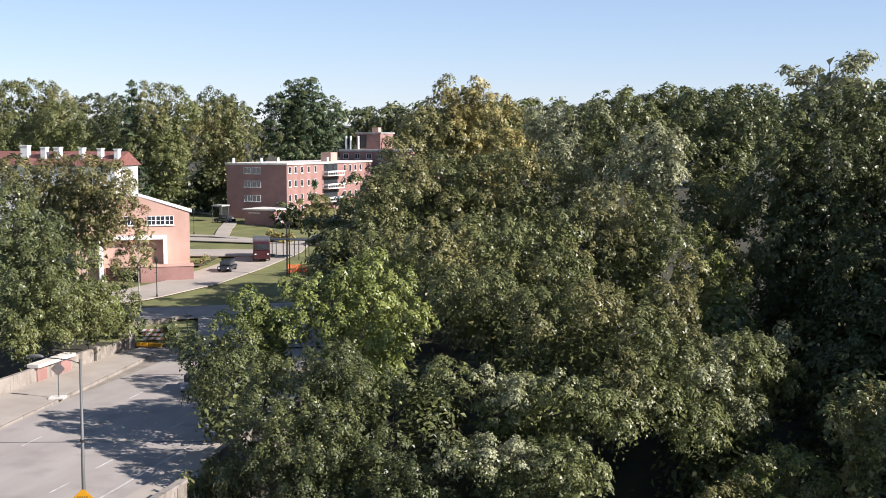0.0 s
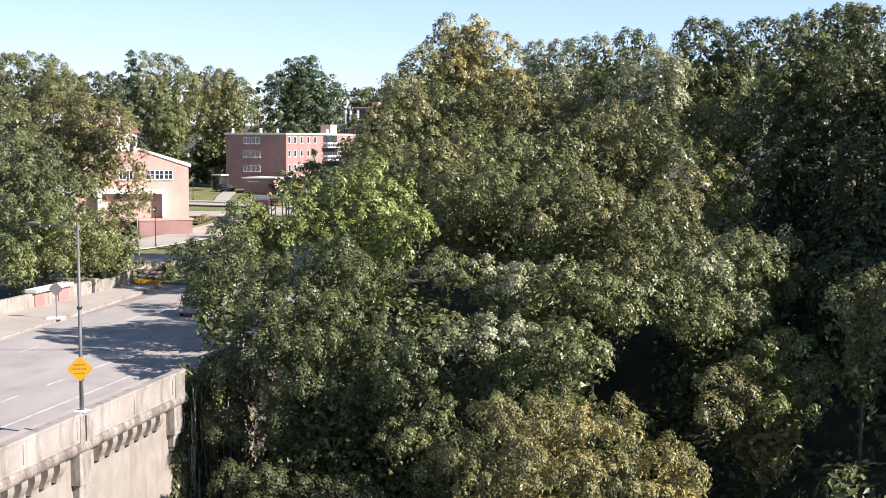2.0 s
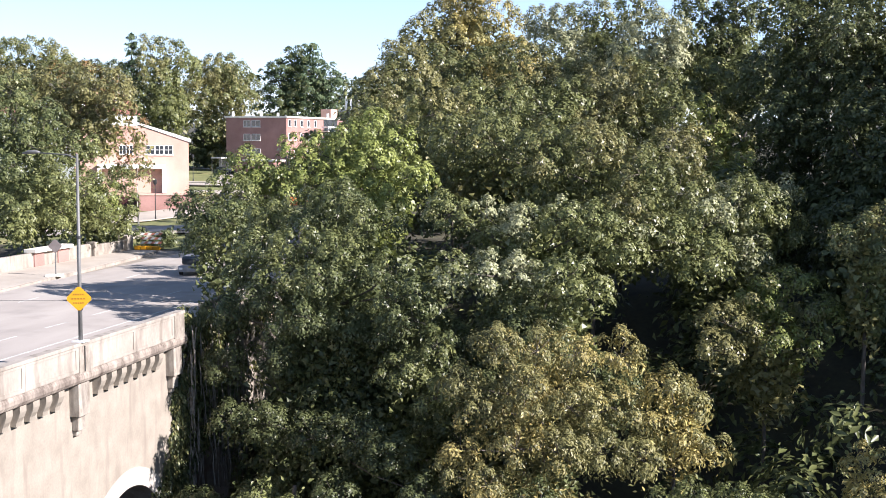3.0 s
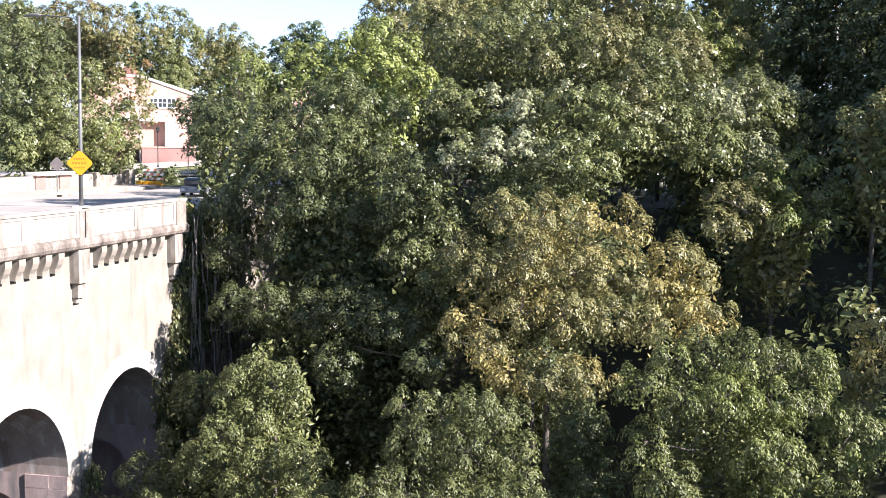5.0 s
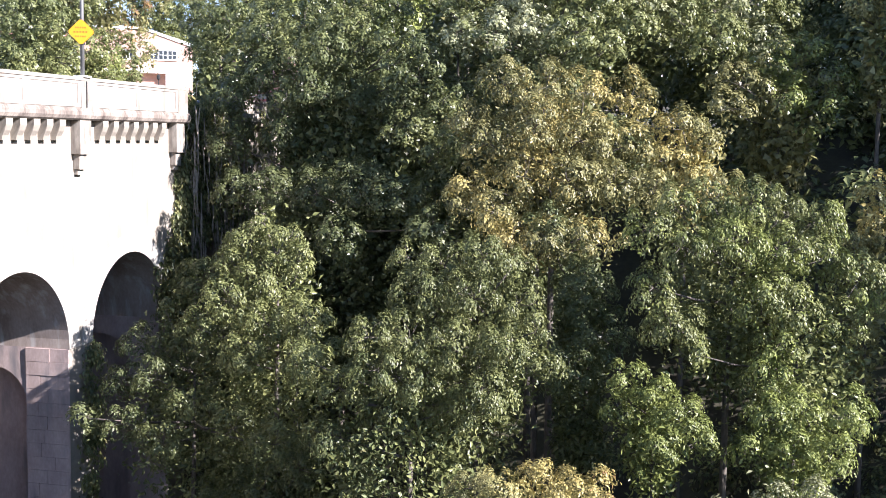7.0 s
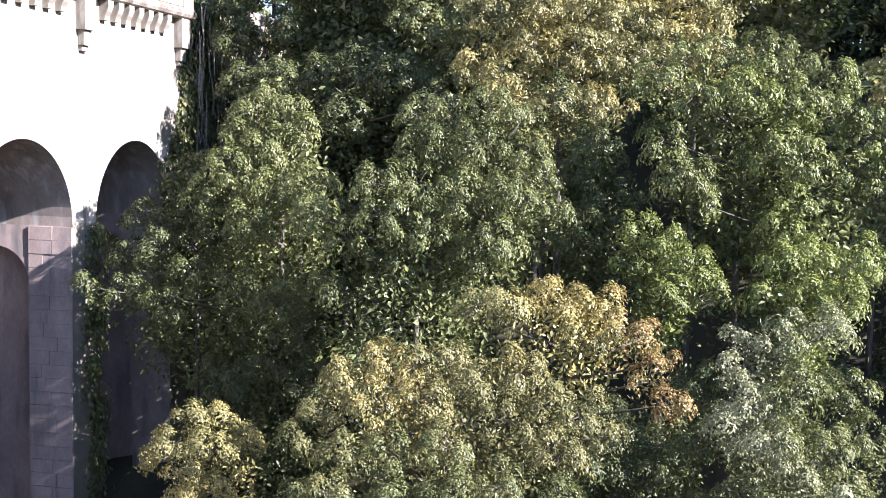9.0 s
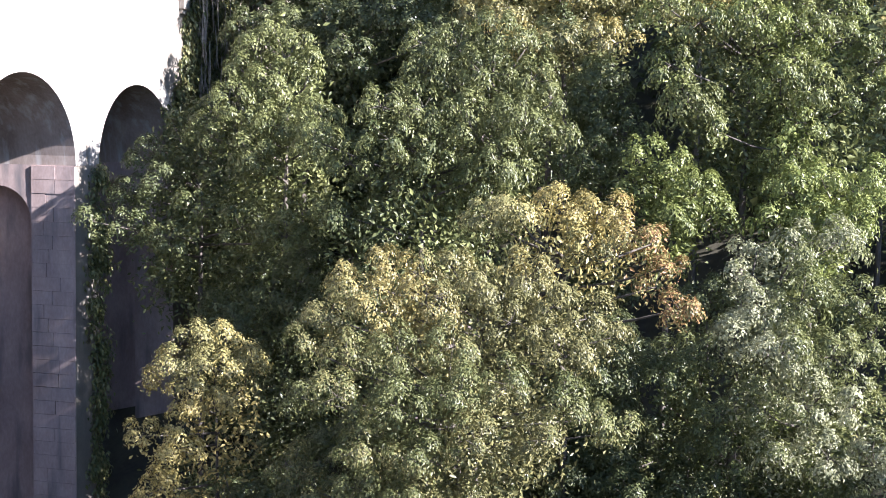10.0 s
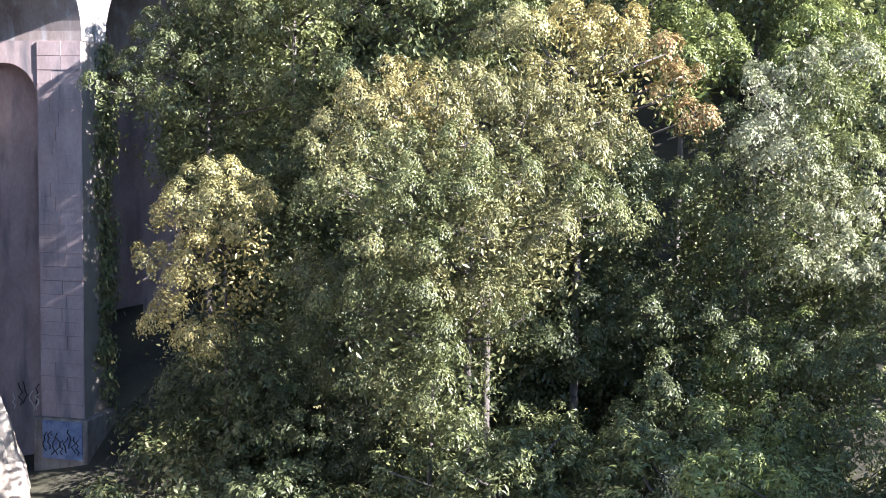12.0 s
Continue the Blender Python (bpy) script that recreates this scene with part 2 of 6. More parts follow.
def arch_head(bm, c, a, spring, top, lo, hi, along_x=True, n=28):
    """The solid over a round-headed opening: opening along y and body along x, or the other way about."""
    def at(u, w, z):
        return (w, u, z) if along_x else (u, w, z)
    rows = []
    for i in range(n + 1):
        t = math.pi * i / n
        u, z = c - a * math.cos(t), spring + a * math.sin(t)
        rows.append([bm.verts.new(at(u, w, h)) for w in (lo, hi) for h in (z, top)])
    for r, s in zip(rows, rows[1:]):
        bm.faces.new((r[0], s[0], s[1], r[1]))
        bm.faces.new((r[2], r[3], s[3], s[2]))
        bm.faces.new((r[0], r[2], s[2], s[0])).material_index = 1
        bm.faces.new((r[1], s[1], s[3], r[3]))
    bm.faces.new((rows[0][0], rows[0][1], rows[0][3], rows[0][2]))
    bm.faces.new((rows[-1][0], rows[-1][2], rows[-1][3], rows[-1][1]))


BODY_TOP = 32.0
piers = [50.3 + PITCH * k for k in range(-8, 5)]
for yc in piers:
    set_back = 0.0 if yc < 61 else 0.5
    # arch between this pier and the next
    bm = bmesh.new()
    face = FACE - (0.0 if yc < 60 else 0.5)
    arch_head(bm, yc + PITCH / 2, RADIUS, SPRING, BODY_TOP, FAR, face)
    bpart("arch", bm, CONCRETE).data.materials.append(SOFFIT)
    if yc < 60:
        # a slightly proud pale ring round the opening
        bm = bmesh.new()
        rows = []
        for i in range(29):
            t = math.pi * i / 28
            rows.append([bm.verts.new((FACE + w, yc + PITCH / 2 - q * math.cos(t), SPRING + q * math.sin(t))) for q, w in ((RADIUS, 0.0), (RADIUS, 0.035), (RADIUS + 0.95, 0.035), (RADIUS + 0.95, 0.0))])
        for r, q in zip(rows, rows[1:]):
            for k in range(3):
                bm.faces.new((r[k], r[k + 1], q[k + 1], q[k]))
        bpart("arch_ring", bm, ARCH_RING, "pale smooth ring round the arch")
    # pier pierced by narrow passages
    lo, hi = yc - PIER / 2, yc + PIER / 2
    base = min(ground_z(x, yc) for x in (FACE, -40, FAR)) - 2
    leg, gap = 2.25, 3.4
    x = FACE - set_back
    while x > FAR + 1:
        bm = bmesh.new()
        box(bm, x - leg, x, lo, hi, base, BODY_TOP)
        # faces turned from the sun take the warmed, lighter shade colour
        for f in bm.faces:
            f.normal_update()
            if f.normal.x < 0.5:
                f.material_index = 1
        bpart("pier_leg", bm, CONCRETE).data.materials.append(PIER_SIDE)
        if x - leg - gap > FAR:
            bm = bmesh.new()
            arch_head(bm, x - leg - gap / 2, gap / 2, 18.75, BODY_TOP, lo, hi, along_x=False, n=16)
            box(bm, x - leg - gap, x - leg, lo + 0.9, hi - 0.02, base, 20.6)
            bpart("blind_recess", bm, PIER_SIDE).data.materials.append(PIER_SIDE)
        x -= leg + gap
    if base < 6:
        bm = bmesh.new()
        box(bm, FACE - leg - 0.25, FACE + 0.3, lo - 0.3, hi + 0.3, base, 4.0, 0.06)
        bpart("plinth", bm, CONCRETE_WORN, "weathered concrete pier base with scrawled paint")

# stone courses on the side of the pier beside the open arch
rng = random.Random(4)
for row in range(27):
    z0 = 4.02 + 0.645 * row
    cut = -30.1 + rng.uniform(-0.45, 0.45)
    for a, b in ((FACE - 2.22, cut - 0.01), (cut + 0.01, FACE - 0.02)):
        bm = bmesh.new()
        box(bm, a, b, 49.23 - rng.uniform(0.015, 0.045), 49.26, z0, z0 + 0.625)
        bpart("stone_block", bm, PIER_SIDE)

# deck slab and ledge
bm = bmesh.new()
box(bm, FAR, FACE - 0.02, -35, 108, BODY_TOP, DECK)
bpart("deck_slab", bm, CONCRETE)
END = 60.95
bm = bmesh.new()
prof = [(0.0, 32.02), (0.5, 32.02), (0.62, 32.1), (0.7, 32.25), (0.7, 32.42), (0.62, 32.56), (0.5, 32.62), (0.0, 32.62)]
rings = [[bm.verts.new((FACE + px, y, pz)) for px, pz in prof] for y in (-35, END + 0.15)]
for i in range(len(prof)):
    j = (i + 1) % len(prof)
    bm.faces.new((rings[0][i], rings[0][j], rings[1][j], rings[1][i]))
bm.faces.new(rings[0])
bm.faces.new(rings[1][::-1])
bpart("ledge", bm, LEDGE, "stained rounded concrete ledge")


def corbel_mesh():
    bm = bmesh.new()
    pts = [(0, 32.02), (0.5, 32.02), (0.5, 31.75), (0.42, 31.5), (0.3, 31.3), (0.26, 31.1), (0, 31.1)]
    rows = [[bm.verts.new((px, w * (1 if pz > 31.6 else 0.85), pz)) for px, pz in pts] for w in (-0.25, 0.25)]
    for i in range(len(pts)):
        j = (i + 1) % len(pts)
        bm.faces.new((rows[0][i], rows[0][j], rows[1][j], rows[1][i]))
    bm.faces.new(rows[0])
    bm.faces.new(rows[1][::-1])
    return mesh_of("corbel", bm, CONCRETE)


def bracket_mesh():
    bm = bmesh.new()
    box(bm, 0, 0.5, -0.5, 0.5, 30.45, 32.02, 0.03)
    box(bm, 0, 0.34, -0.33, 0.33, 29.75, 30.45, 0.03)
    box(bm, 0, 0.2, -0.26, 0.26, 29.5, 29.75, 0.02)
    return mesh_of("bracket", bm, CONCRETE_WORN)


cm, bmsh = corbel_mesh(), bracket_mesh()
for yc in piers:
    if yc > 61:
        continue
    ob = new("bracket", bmsh)
    ob.parent, ob.location = bridge, (0, yc - 0.15 - 50.3, 0)
    if yc < 60:
        for k in range(7):
            ob = new("corbel", cm)
            ob.parent, ob.location = bridge, (0, yc + 1.72 + 1.038 * k - 50.3, 0)

# parapet: posts over the piers, two recessed panels between, a coping on top
PX0, PX1, PTOP = -28.72, -28.3, 33.98
bm = bmesh.new()
box(bm, PX0 - 0.04, PX1 + 0.05, -35, END, 33.82, PTOP, 0.02)
bpart("coping", bm, WALL, "pale concrete coping")
for yc in piers:
    if yc > 61:
        continue
    bm = bmesh.new()
    box(bm, PX0 - 0.02, PX1 + 0.04, yc - 0.75, min(yc + 0.45, END), 32.5, 33.82, 0.015)
    bpart("parapet_post", bm, CONCRETE_WORN)
    if yc < 60:
        for k in range(2):
            a = yc + 0.45 + k * 4.46
            b = a + 4.44
            bm = bmesh.new()
            box(bm, PX0, PX1 - 0.035, a, b, 32.5, 33.82)
            for e in ((a, a + 0.25, 32.62, 33.82), (b - 0.25, b, 32.62, 33.82), (a + 0.25, b - 0.25, 32.62, 32.78), (a + 0.25, b - 0.25, 33.68, 33.82)):
                box(bm, PX1 - 0.035, PX1, *e)
            bpart("parapet_panel", bm, WALL)
# plain parapet over the shaded end
bm = bmesh.new()
box(bm, -29.75, -29.4, END + 5, 104, 32.3, 33.7, 0.02)
bpart("end_parapet", bm, CONCRETE_WORN)

# ---- road and pavements on the bridge ----
tagged(strip("road", [(-40.4, -35), (-40.4, 110)], 17.0, ASPHALT, 0.1, "worn pale grey road across the bridge", "road", level=DECK), "worn pale grey road across the bridge")


def slab(name, left, right, z0, z1, mat, label, category, kind="structure"):
    """A long slab between two side lines given as (x, y) stations."""
    bm = bmesh.new()
    rows = [[bm.verts.new((l[0], l[1], z)) for z in (z0, z1)] + [bm.verts.new((r[0], r[1], z)) for z in (z1, z0)] for l, r in zip(left, right)]
    for a, b in zip(rows, rows[1:]):
        for k in range(4):
            bm.faces.new((a[k], a[(k + 1) % 4], b[(k + 1) % 4], b[k]))
    bm.faces.new(rows[0])
    bm.faces.new(rows[-1][::-1])
    return tagged(part(name, bm, mat), label, category, kind=kind)


slab("pavement", [(-54.4, -35), (-54.4, 72), (-54.5, 98), (-54.5, 105)], [(-48.4, -35), (-48.4, 72), (-50.7, 98), (-51.6, 105)], 32.3, 32.82, PAVING, "pale concrete pavement beside the far bridge wall", "pavement")
slab("kerb", [(-48.39, -35), (-48.39, 72), (-50.69, 98), (-51.59, 105)], [(-48.2, -35), (-48.2, 72), (-50.5, 98), (-51.4, 105)], 32.3, 32.8, WALL, "pale stone kerb", "kerb")
slab("pavement", [(-31.9, -35), (-31.9, 104)], [(-28.74, -35), (-28.74, 60.9), ][:1] + [(-28.74, 104)], 32.3, 32.8, PAVING, "narrow concrete pavement inside the near parapet", "pavement")


def flat_mark(name, pts, width, mat, label, z=32.656, category="road marking"):
    bm = bmesh.new()
    for a, b in pts:
        a, b = Vector((*a, z)), Vector((*b, z))
        d = (b - a).normalized()
        w = Vector((-d.y, d.x, 0)) * width / 2
        vs = [bm.verts.new(q + Vector((0, 0, h))) for h in (-0.05, 0.0) for q in (a + w, a - w, b - w, b + w)]
        for f in ((4, 5, 6, 7), (0, 1, 5, 4), (1, 2, 6, 5), (2, 3, 7, 6), (3, 0, 4, 7)):
            bm.faces.new([vs[k] for k in f])
    return tagged(part(name, bm, mat), label, category, kind="structure")


ROAD_PAINT = surface("worn_road_paint", (0.3, 0.29, 0.27), (0.62, 0.61, 0.58), 0.8, 1.2, 18, 0.05)
TAR = surface("tar_joint", (0.05, 0.05, 0.05), (0.09, 0.088, 0.085), 0.7, 2, 20, 0.1)
flat_mark("edge_line", [((-33.45, -35), (-33.45, 80))], 0.13, ROAD_PAINT, "worn white edge line on the road")
for k in range(-3, 9):
    flat_mark("lane_dash", [((-36.8, 40 + 5.2 * k), (-36.75, 42.2 + 5.2 * k))], 0.12, ROAD_PAINT, "worn white lane dash on the road")
for k in range(-3, 9):
    flat_mark("lane_dash", [((-44.3, 40 + 7.5 * k), (-44.4, 42.6 + 7.5 * k))], 0.12, ROAD_PAINT, "worn white lane dash on the road")
for y in (22, 47, 72, 96):
    flat_mark("expansion_joint", [((-48.1, y - 2), (-32, y + 2))], 0.14, TAR, "dark tar joint across the bridge road", 32.658, "joint")

# far wall of the bridge, with a capped recess
far_wall = thing("bridge_wall", "weathered pale concrete wall along the far side of the bridge", "wall", kind="structure", at=(-54.7, 60, 32.3))


def wpart(name, bm, mat, label=""):
    bmesh.ops.translate(bm, verts=bm.verts, vec=(54.7, -60, -32.3))
    return part(name, bm, mat, far_wall, label)


for k in range(20):
    a = -35 + 6.65 * k
    bm = bmesh.new()
    box(bm, -54.9, -54.5, a, a + 6.62, 32.2, 33.98, 0.03)
    wpart("wall_panel", bm, CONCRETE_WORN if k >= 19 else WALL)
bm = bmesh.new()
box(bm, -55.1, -54.3, 98.2, 98.9, 32.2, 34.1, 0.04)
wpart("wall_post", bm, CONCRETE_WORN)
bm = bmesh.new()
box(bm, -54.9, -54.55, 98.9, 104.2, 32.2, 33.8, 0.03)
wpart("wall_panel", bm, CONCRETE_WORN, "dark-stained concrete wall end")
bm = bmesh.new()
box(bm, -55.2, -54.2, 104.2, 105.4, 32.2, 34.25, 0.05)
wpart("wall_post", bm, CONCRETE, "pale concrete end post")
bm = bmesh.new()
box(bm, -55.2, -54.1, 88.2, 94.2, 34.0, 34.3, 0.03)
wpart("cap", bm, LIMESTONE, "white stone cap slab")
for a, b in ((88.5, 90.0), (92.2, 93.9)):
    bm = bmesh.new()
    box(bm, -54.5, -54.4, a, b, 32.4, 33.99)
    wpart("brick_panel", bm, BRICK, "dull red brick panel")
bm = bmesh.new()
tube(bm, [(PX1 + 0.07, 49.98, 32.6), (PX1 + 0.07, 49.98, 33.8)], [0.03, 0.03], 6)
bpart("conduit", bm, DARK_STEEL, "dark cable conduit below the lamp")


# ---- trees ----
def leaf_mesh(name, pos, nrm, axis, size, mats, pick=None, slim=0.52, simple=False):
    """A mesh of many leaves, each an island: a centre, a normal, a long axis and a length. Folded kites near by, three-cornered sprays far off."""
    n = len(pos)
    axis = axis - nrm * (axis * nrm).sum(1, keepdims=True)
    axis /= np.linalg.norm(axis, axis=1, keepdims=True) + 1e-9
    side = np.cross(nrm, axis)
    L = size[:, None]
    k = 3 if simple else 4
    v = np.empty((n, k, 3), np.float32)
    if simple:
        v[:, 0] = pos - axis * L * 0.5 - side * L * slim * 0.35
        v[:, 1] = pos - axis * L * 0.2 + side * L * slim * 0.8
        v[:, 2] = pos + axis * L * 0.55
        tri = np.arange(n * 3, dtype=np.int32)
    else:
        v[:, 0] = pos - axis * L * 0.5
        v[:, 1] = pos - axis * L * 0.08 + side * L * slim * 0.5 + nrm * L * 0.1
        v[:, 2] = pos + axis * L * 0.5 - nrm * L * 0.1
        v[:, 3] = pos - axis * L * 0.08 - side * L * slim * 0.5 + nrm * L * 0.1
        base = (np.arange(n) * 4)[:, None]
        tri = np.concatenate((base + [0, 2, 1], base + [0, 3, 2]), axis=1).reshape(-1).astype(np.int32)
    nt = len(tri) // 3
    me = bpy.data.meshes.new(name)
    me.vertices.add(n * k)
    me.vertices.foreach_set("co", v.reshape(-1))
    me.loops.add(nt * 3)
    me.loops.foreach_set("vertex_index", tri)
    me.polygons.add(nt)
    me.polygons.foreach_set("loop_start", np.arange(0, nt * 3, 3, dtype=np.int32))
    if pick is not None:
        me.polygons.foreach_set("material_index", np.repeat(pick, nt // n).astype(np.int32))
    me.update(calc_edges=True)
    for m in mats:
        me.materials.append(m)
    return me


def unit(a):
    return a / (np.linalg.norm(a, axis=1, keepdims=True) + 1e-9)


def leaf_cloud(rng, boughs, out, rb, per, leaf, flat=0.6, hang=0.5):
    """A domed spray of leaves at each bough, its tips hanging outwards."""
    nb = len(boughs)
    size = rng.uniform(0.6, 1.4, nb)
    count = np.maximum(3, (per * size ** 2).astype(int))
    idx = np.repeat(np.arange(nb), count)
    m = len(idx)
    o = out[idx]
    u = unit(rng.normal(size=(m, 3)) + o * 0.5 + np.array([0, 0, 0.4]))
    r = rb * size[idx]
    reach = rng.uniform(0.15, 1.0, m) ** 0.6 * (1 + 0.18 * rng.normal(size=m))
    p = boughs[idx] + u * (r * reach)[:, None] * np.array([1, 1, flat])
    p[:, 2] -= hang * (u[:, 0] ** 2 + u[:, 1] ** 2) * reach ** 2 * r * 0.45
    n = unit(u * 1.0 + o * 0.2 + np.array([0, 0, 0.4]) + rng.normal(size=u.shape) * 0.42)
    a = o * 0.35 + u * 0.5 + np.array([0, 0, -hang]) + rng.normal(size=u.shape) * 0.5
    s = leaf * rng.uniform(0.55, 1.35, m)
    return p, n, a, s


def spread(rng, p, gap):
    """Which of the points p to keep so that no two lie nearer than gap."""
    keep, cells = [], {}
    for i, q in enumerate(p):
        c = (int(q[0] // gap), int(q[1] // gap), int(q[2] // gap))
        close = False
        for dx in (-1, 0, 1):
            for dy in (-1, 0, 1):
                for dz in (-1, 0, 1):
                    for k in cells.get((c[0] + dx, c[1] + dy, c[2] + dz), ()):
                        if (q[0] - k[0]) ** 2 + (q[1] - k[1]) ** 2 + (q[2] - k[2]) ** 2 < gap * gap:
                            close = True
        if not close:
            keep.append(i)
            cells.setdefault(c, []).append(q)
    return keep


def crown_boughs(rng, r, hz, squash, rb, lush, lobes):
    """Bough places over a crown made of several uneven lobes, with gaps between them."""
    cs, rs = [], []
    for i in range(lobes):
        t = (i + 0.5) / lobes
        z = 0.78 - 1.5 * t + rng.normal() * 0.1
        ang = i * 2.399963 + rng.normal() * 0.5
        w = math.sqrt(max(0.05, 1 - z * z)) * rng.uniform(0.45, 0.8)
        if i == 0:
            w, z = 0.12, 0.68
        cs.append((w * math.cos(ang), w * math.sin(ang), z * 0.85))
        rs.append(rng.uniform(0.17, 0.31))
    cs, rs = np.array(cs), np.array(rs)
    scale = np.array([r, r * squash, hz])
    pts, outs = [], []
    for c, q in zip(cs, rs):
        nb = 4 + int(70 * (q * q) * (r * hz) / (rb * rb) / 4)
        d = unit(rng.normal(size=(nb, 3)) + c * 0.6 + np.array([0, 0, 0.3]))
        b = c + d * q * rng.uniform(0.7, 1.08, (nb, 1))
        inside = np.zeros(nb, bool)
        for c2, q2 in zip(cs, rs):
            if c2 is not c:
                inside |= np.linalg.norm(b - c2, axis=1) < q2 * 0.6
        pts.append(b[~inside] * scale)
        outs.append(unit(d[~inside] * 0.7 + b[~inside]))
    p, o = np.concatenate(pts), np.concatenate(outs)
    order = rng.permutation(len(p))
    p, o = p[order], o[order]
    keep = spread(rng, p, rb * 1.32)
    if lush < 1:
        keep = keep[: int(len(keep) * lush)]
    return p[keep], o[keep]


def tree(x, y, top, r, depth, leaves="mid", label="", leaf=None, lush=1.0, seed=None, squash=1.0, second=None, share=0.2, bark=BARK, bough=None,
         group="trees in the wood", name="tree", lobes=None, hang=0.5, fill=0.7, flat=0.6):
    """A broad-leaved tree: tapered trunk with limbs, and a lobed crown of boughs of leaves. depth: the crown's height."""
    rng = np.random.default_rng(int(abs(x * 37 + y * 101 + top * 13)) if seed is None else seed)
    g = ground_z(x, y) - 0.3
    far = y > 80
    leaf = leaf or (max(0.15, 0.0044 * y) if not far else 0.0039 * y)
    ob = thing(name, label or "tall broad-leaved tree with a dense green crown", "tree", group, at=(x, y, g))
    hz = depth / 2
    cz = top - hz - g
    rb = bough or max(0.38, 0.0115 * y)
    lobes = int(1.5 * lobes) if lobes else int(18 + r * 2.4)
    b, d = crown_boughs(rng, r * 1.12, hz * 1.02, squash, rb, lush, lobes)
    b = b + np.array([0, 0, cz])
    nb = len(b)
    per = int(rb * rb * 4.2 * fill / (leaf * leaf * (0.22 if not far else 0.22)))
    per = max(7, min(per, 300))
    p, n, a, s = leaf_cloud(rng, b, d, rb, per, leaf, flat, hang)
    # shaded inner foliage
    ni = int(len(p) * 0.12 * min(1.0, lush))
    di = unit(rng.normal(size=(ni, 3)))
    core = di * np.array([r, r * squash, hz]) * rng.uniform(0.2, 0.66, (ni, 1)) + np.array([0, 0, cz])
    p = np.concatenate((p, core))
    n = np.concatenate((n, unit(rng.normal(size=(ni, 3)))))
    a = np.concatenate((a, rng.normal(size=(ni, 3))))
    s = np.concatenate((s, np.full(ni, leaf * 2.0)))
    mats = [LEAF[leaves]]
    pick = None
    if second:
        mats.append(LEAF[second])
        centre = unit(rng.normal(size=(4, 3)) + np.array([0, 0, 0.5]))
        near = np.max(unit(p - np.array([0, 0, cz])) @ centre.T, axis=1)
        pick = (near + rng.normal(size=len(p)) * 0.15 > np.quantile(near, 1 - share)).astype(int)
    crown = new("crown", leaf_mesh("crown", p, n, a, s, mats, pick, slim=0.4 if not far else 0.6, simple=far))
    crown.parent = ob
    # trunk and limbs
    bm = bmesh.new()
    tr = max(0.12, 0.045 * r)
    lean = rng.normal(size=2) * 0.3
    tube(bm, [(0, 0, -0.5), (0.1 * lean[0], 0.1 * lean[1], cz * 0.35), (lean[0] * 0.5, lean[1] * 0.5, cz * 0.75), (lean[0], lean[1], cz + hz * 0.55)], [tr * 1.35, tr, tr * 0.8, tr * 0.2], 8)
    for q in b[rng.permutation(nb)[:40]]:
        s0 = Vector((lean[0] * 0.5, lean[1] * 0.5, max(cz * 0.5, min(q[2] - 0.5 * r, cz + hz * 0.3))))
        e = Vector(q)
        mid = s0.lerp(e, 0.55) + Vector((rng.normal() * 0.1 * r, rng.normal() * 0.1 * r, 0.06 * r))
        tube(bm, [s0, mid, e], [tr * 0.4, tr * 0.2, 0.02], 5)
    part("trunk", bm, bark, ob, shade=True)
    return ob


def lobe_boughs(rng, lobes, rt, lush):
    """Tuft places over the outside of a crown of rounded lobes: place, outward direction, and the lobe each one grows from."""
    c, r = np.array([q[:3] for q in lobes]), np.array([q[3] for q in lobes])
    pts, outs, own = [], [], []
    for i in range(len(lobes)):
        n = 6 + int(22 * r[i] * r[i] / (rt * rt))
        d = unit(rng.normal(size=(n, 3)) + np.array([0, 0, 0.25]))
        d = d[d[:, 2] > -0.6]
        # a lumpy shell: three swellings on each lobe
        bump = unit(rng.normal(size=(3, 3)) + np.array([0, 0, 0.6]))
        swell = np.max(d @ bump.T, axis=1)
        p = c[i] + d * (r[i] * (0.82 + 0.3 * np.clip(swell, 0, 1) ** 3 + 0.06 * rng.normal(size=len(d))))[:, None] * np.array([1, 1, 0.95])
        inside = np.zeros(len(d), bool)
        for j in range(len(lobes)):
            if j != i:
                inside |= np.linalg.norm(p - c[j], axis=1) < r[j] * 0.72
        pts.append(p[~inside])
        outs.append(d[~inside])
        own.append(np.full(int((~inside).sum()), i))
    p, o, w = np.concatenate(pts), np.concatenate(outs), np.concatenate(own)
    order = rng.permutation(len(p))
    p, o, w = p[order], o[order], w[order]
    keep = spread(rng, p, rt * 1.35)
    if lush < 1:
        keep = keep[: int(len(keep) * lush)]
    return p[keep], o[keep], w[keep]


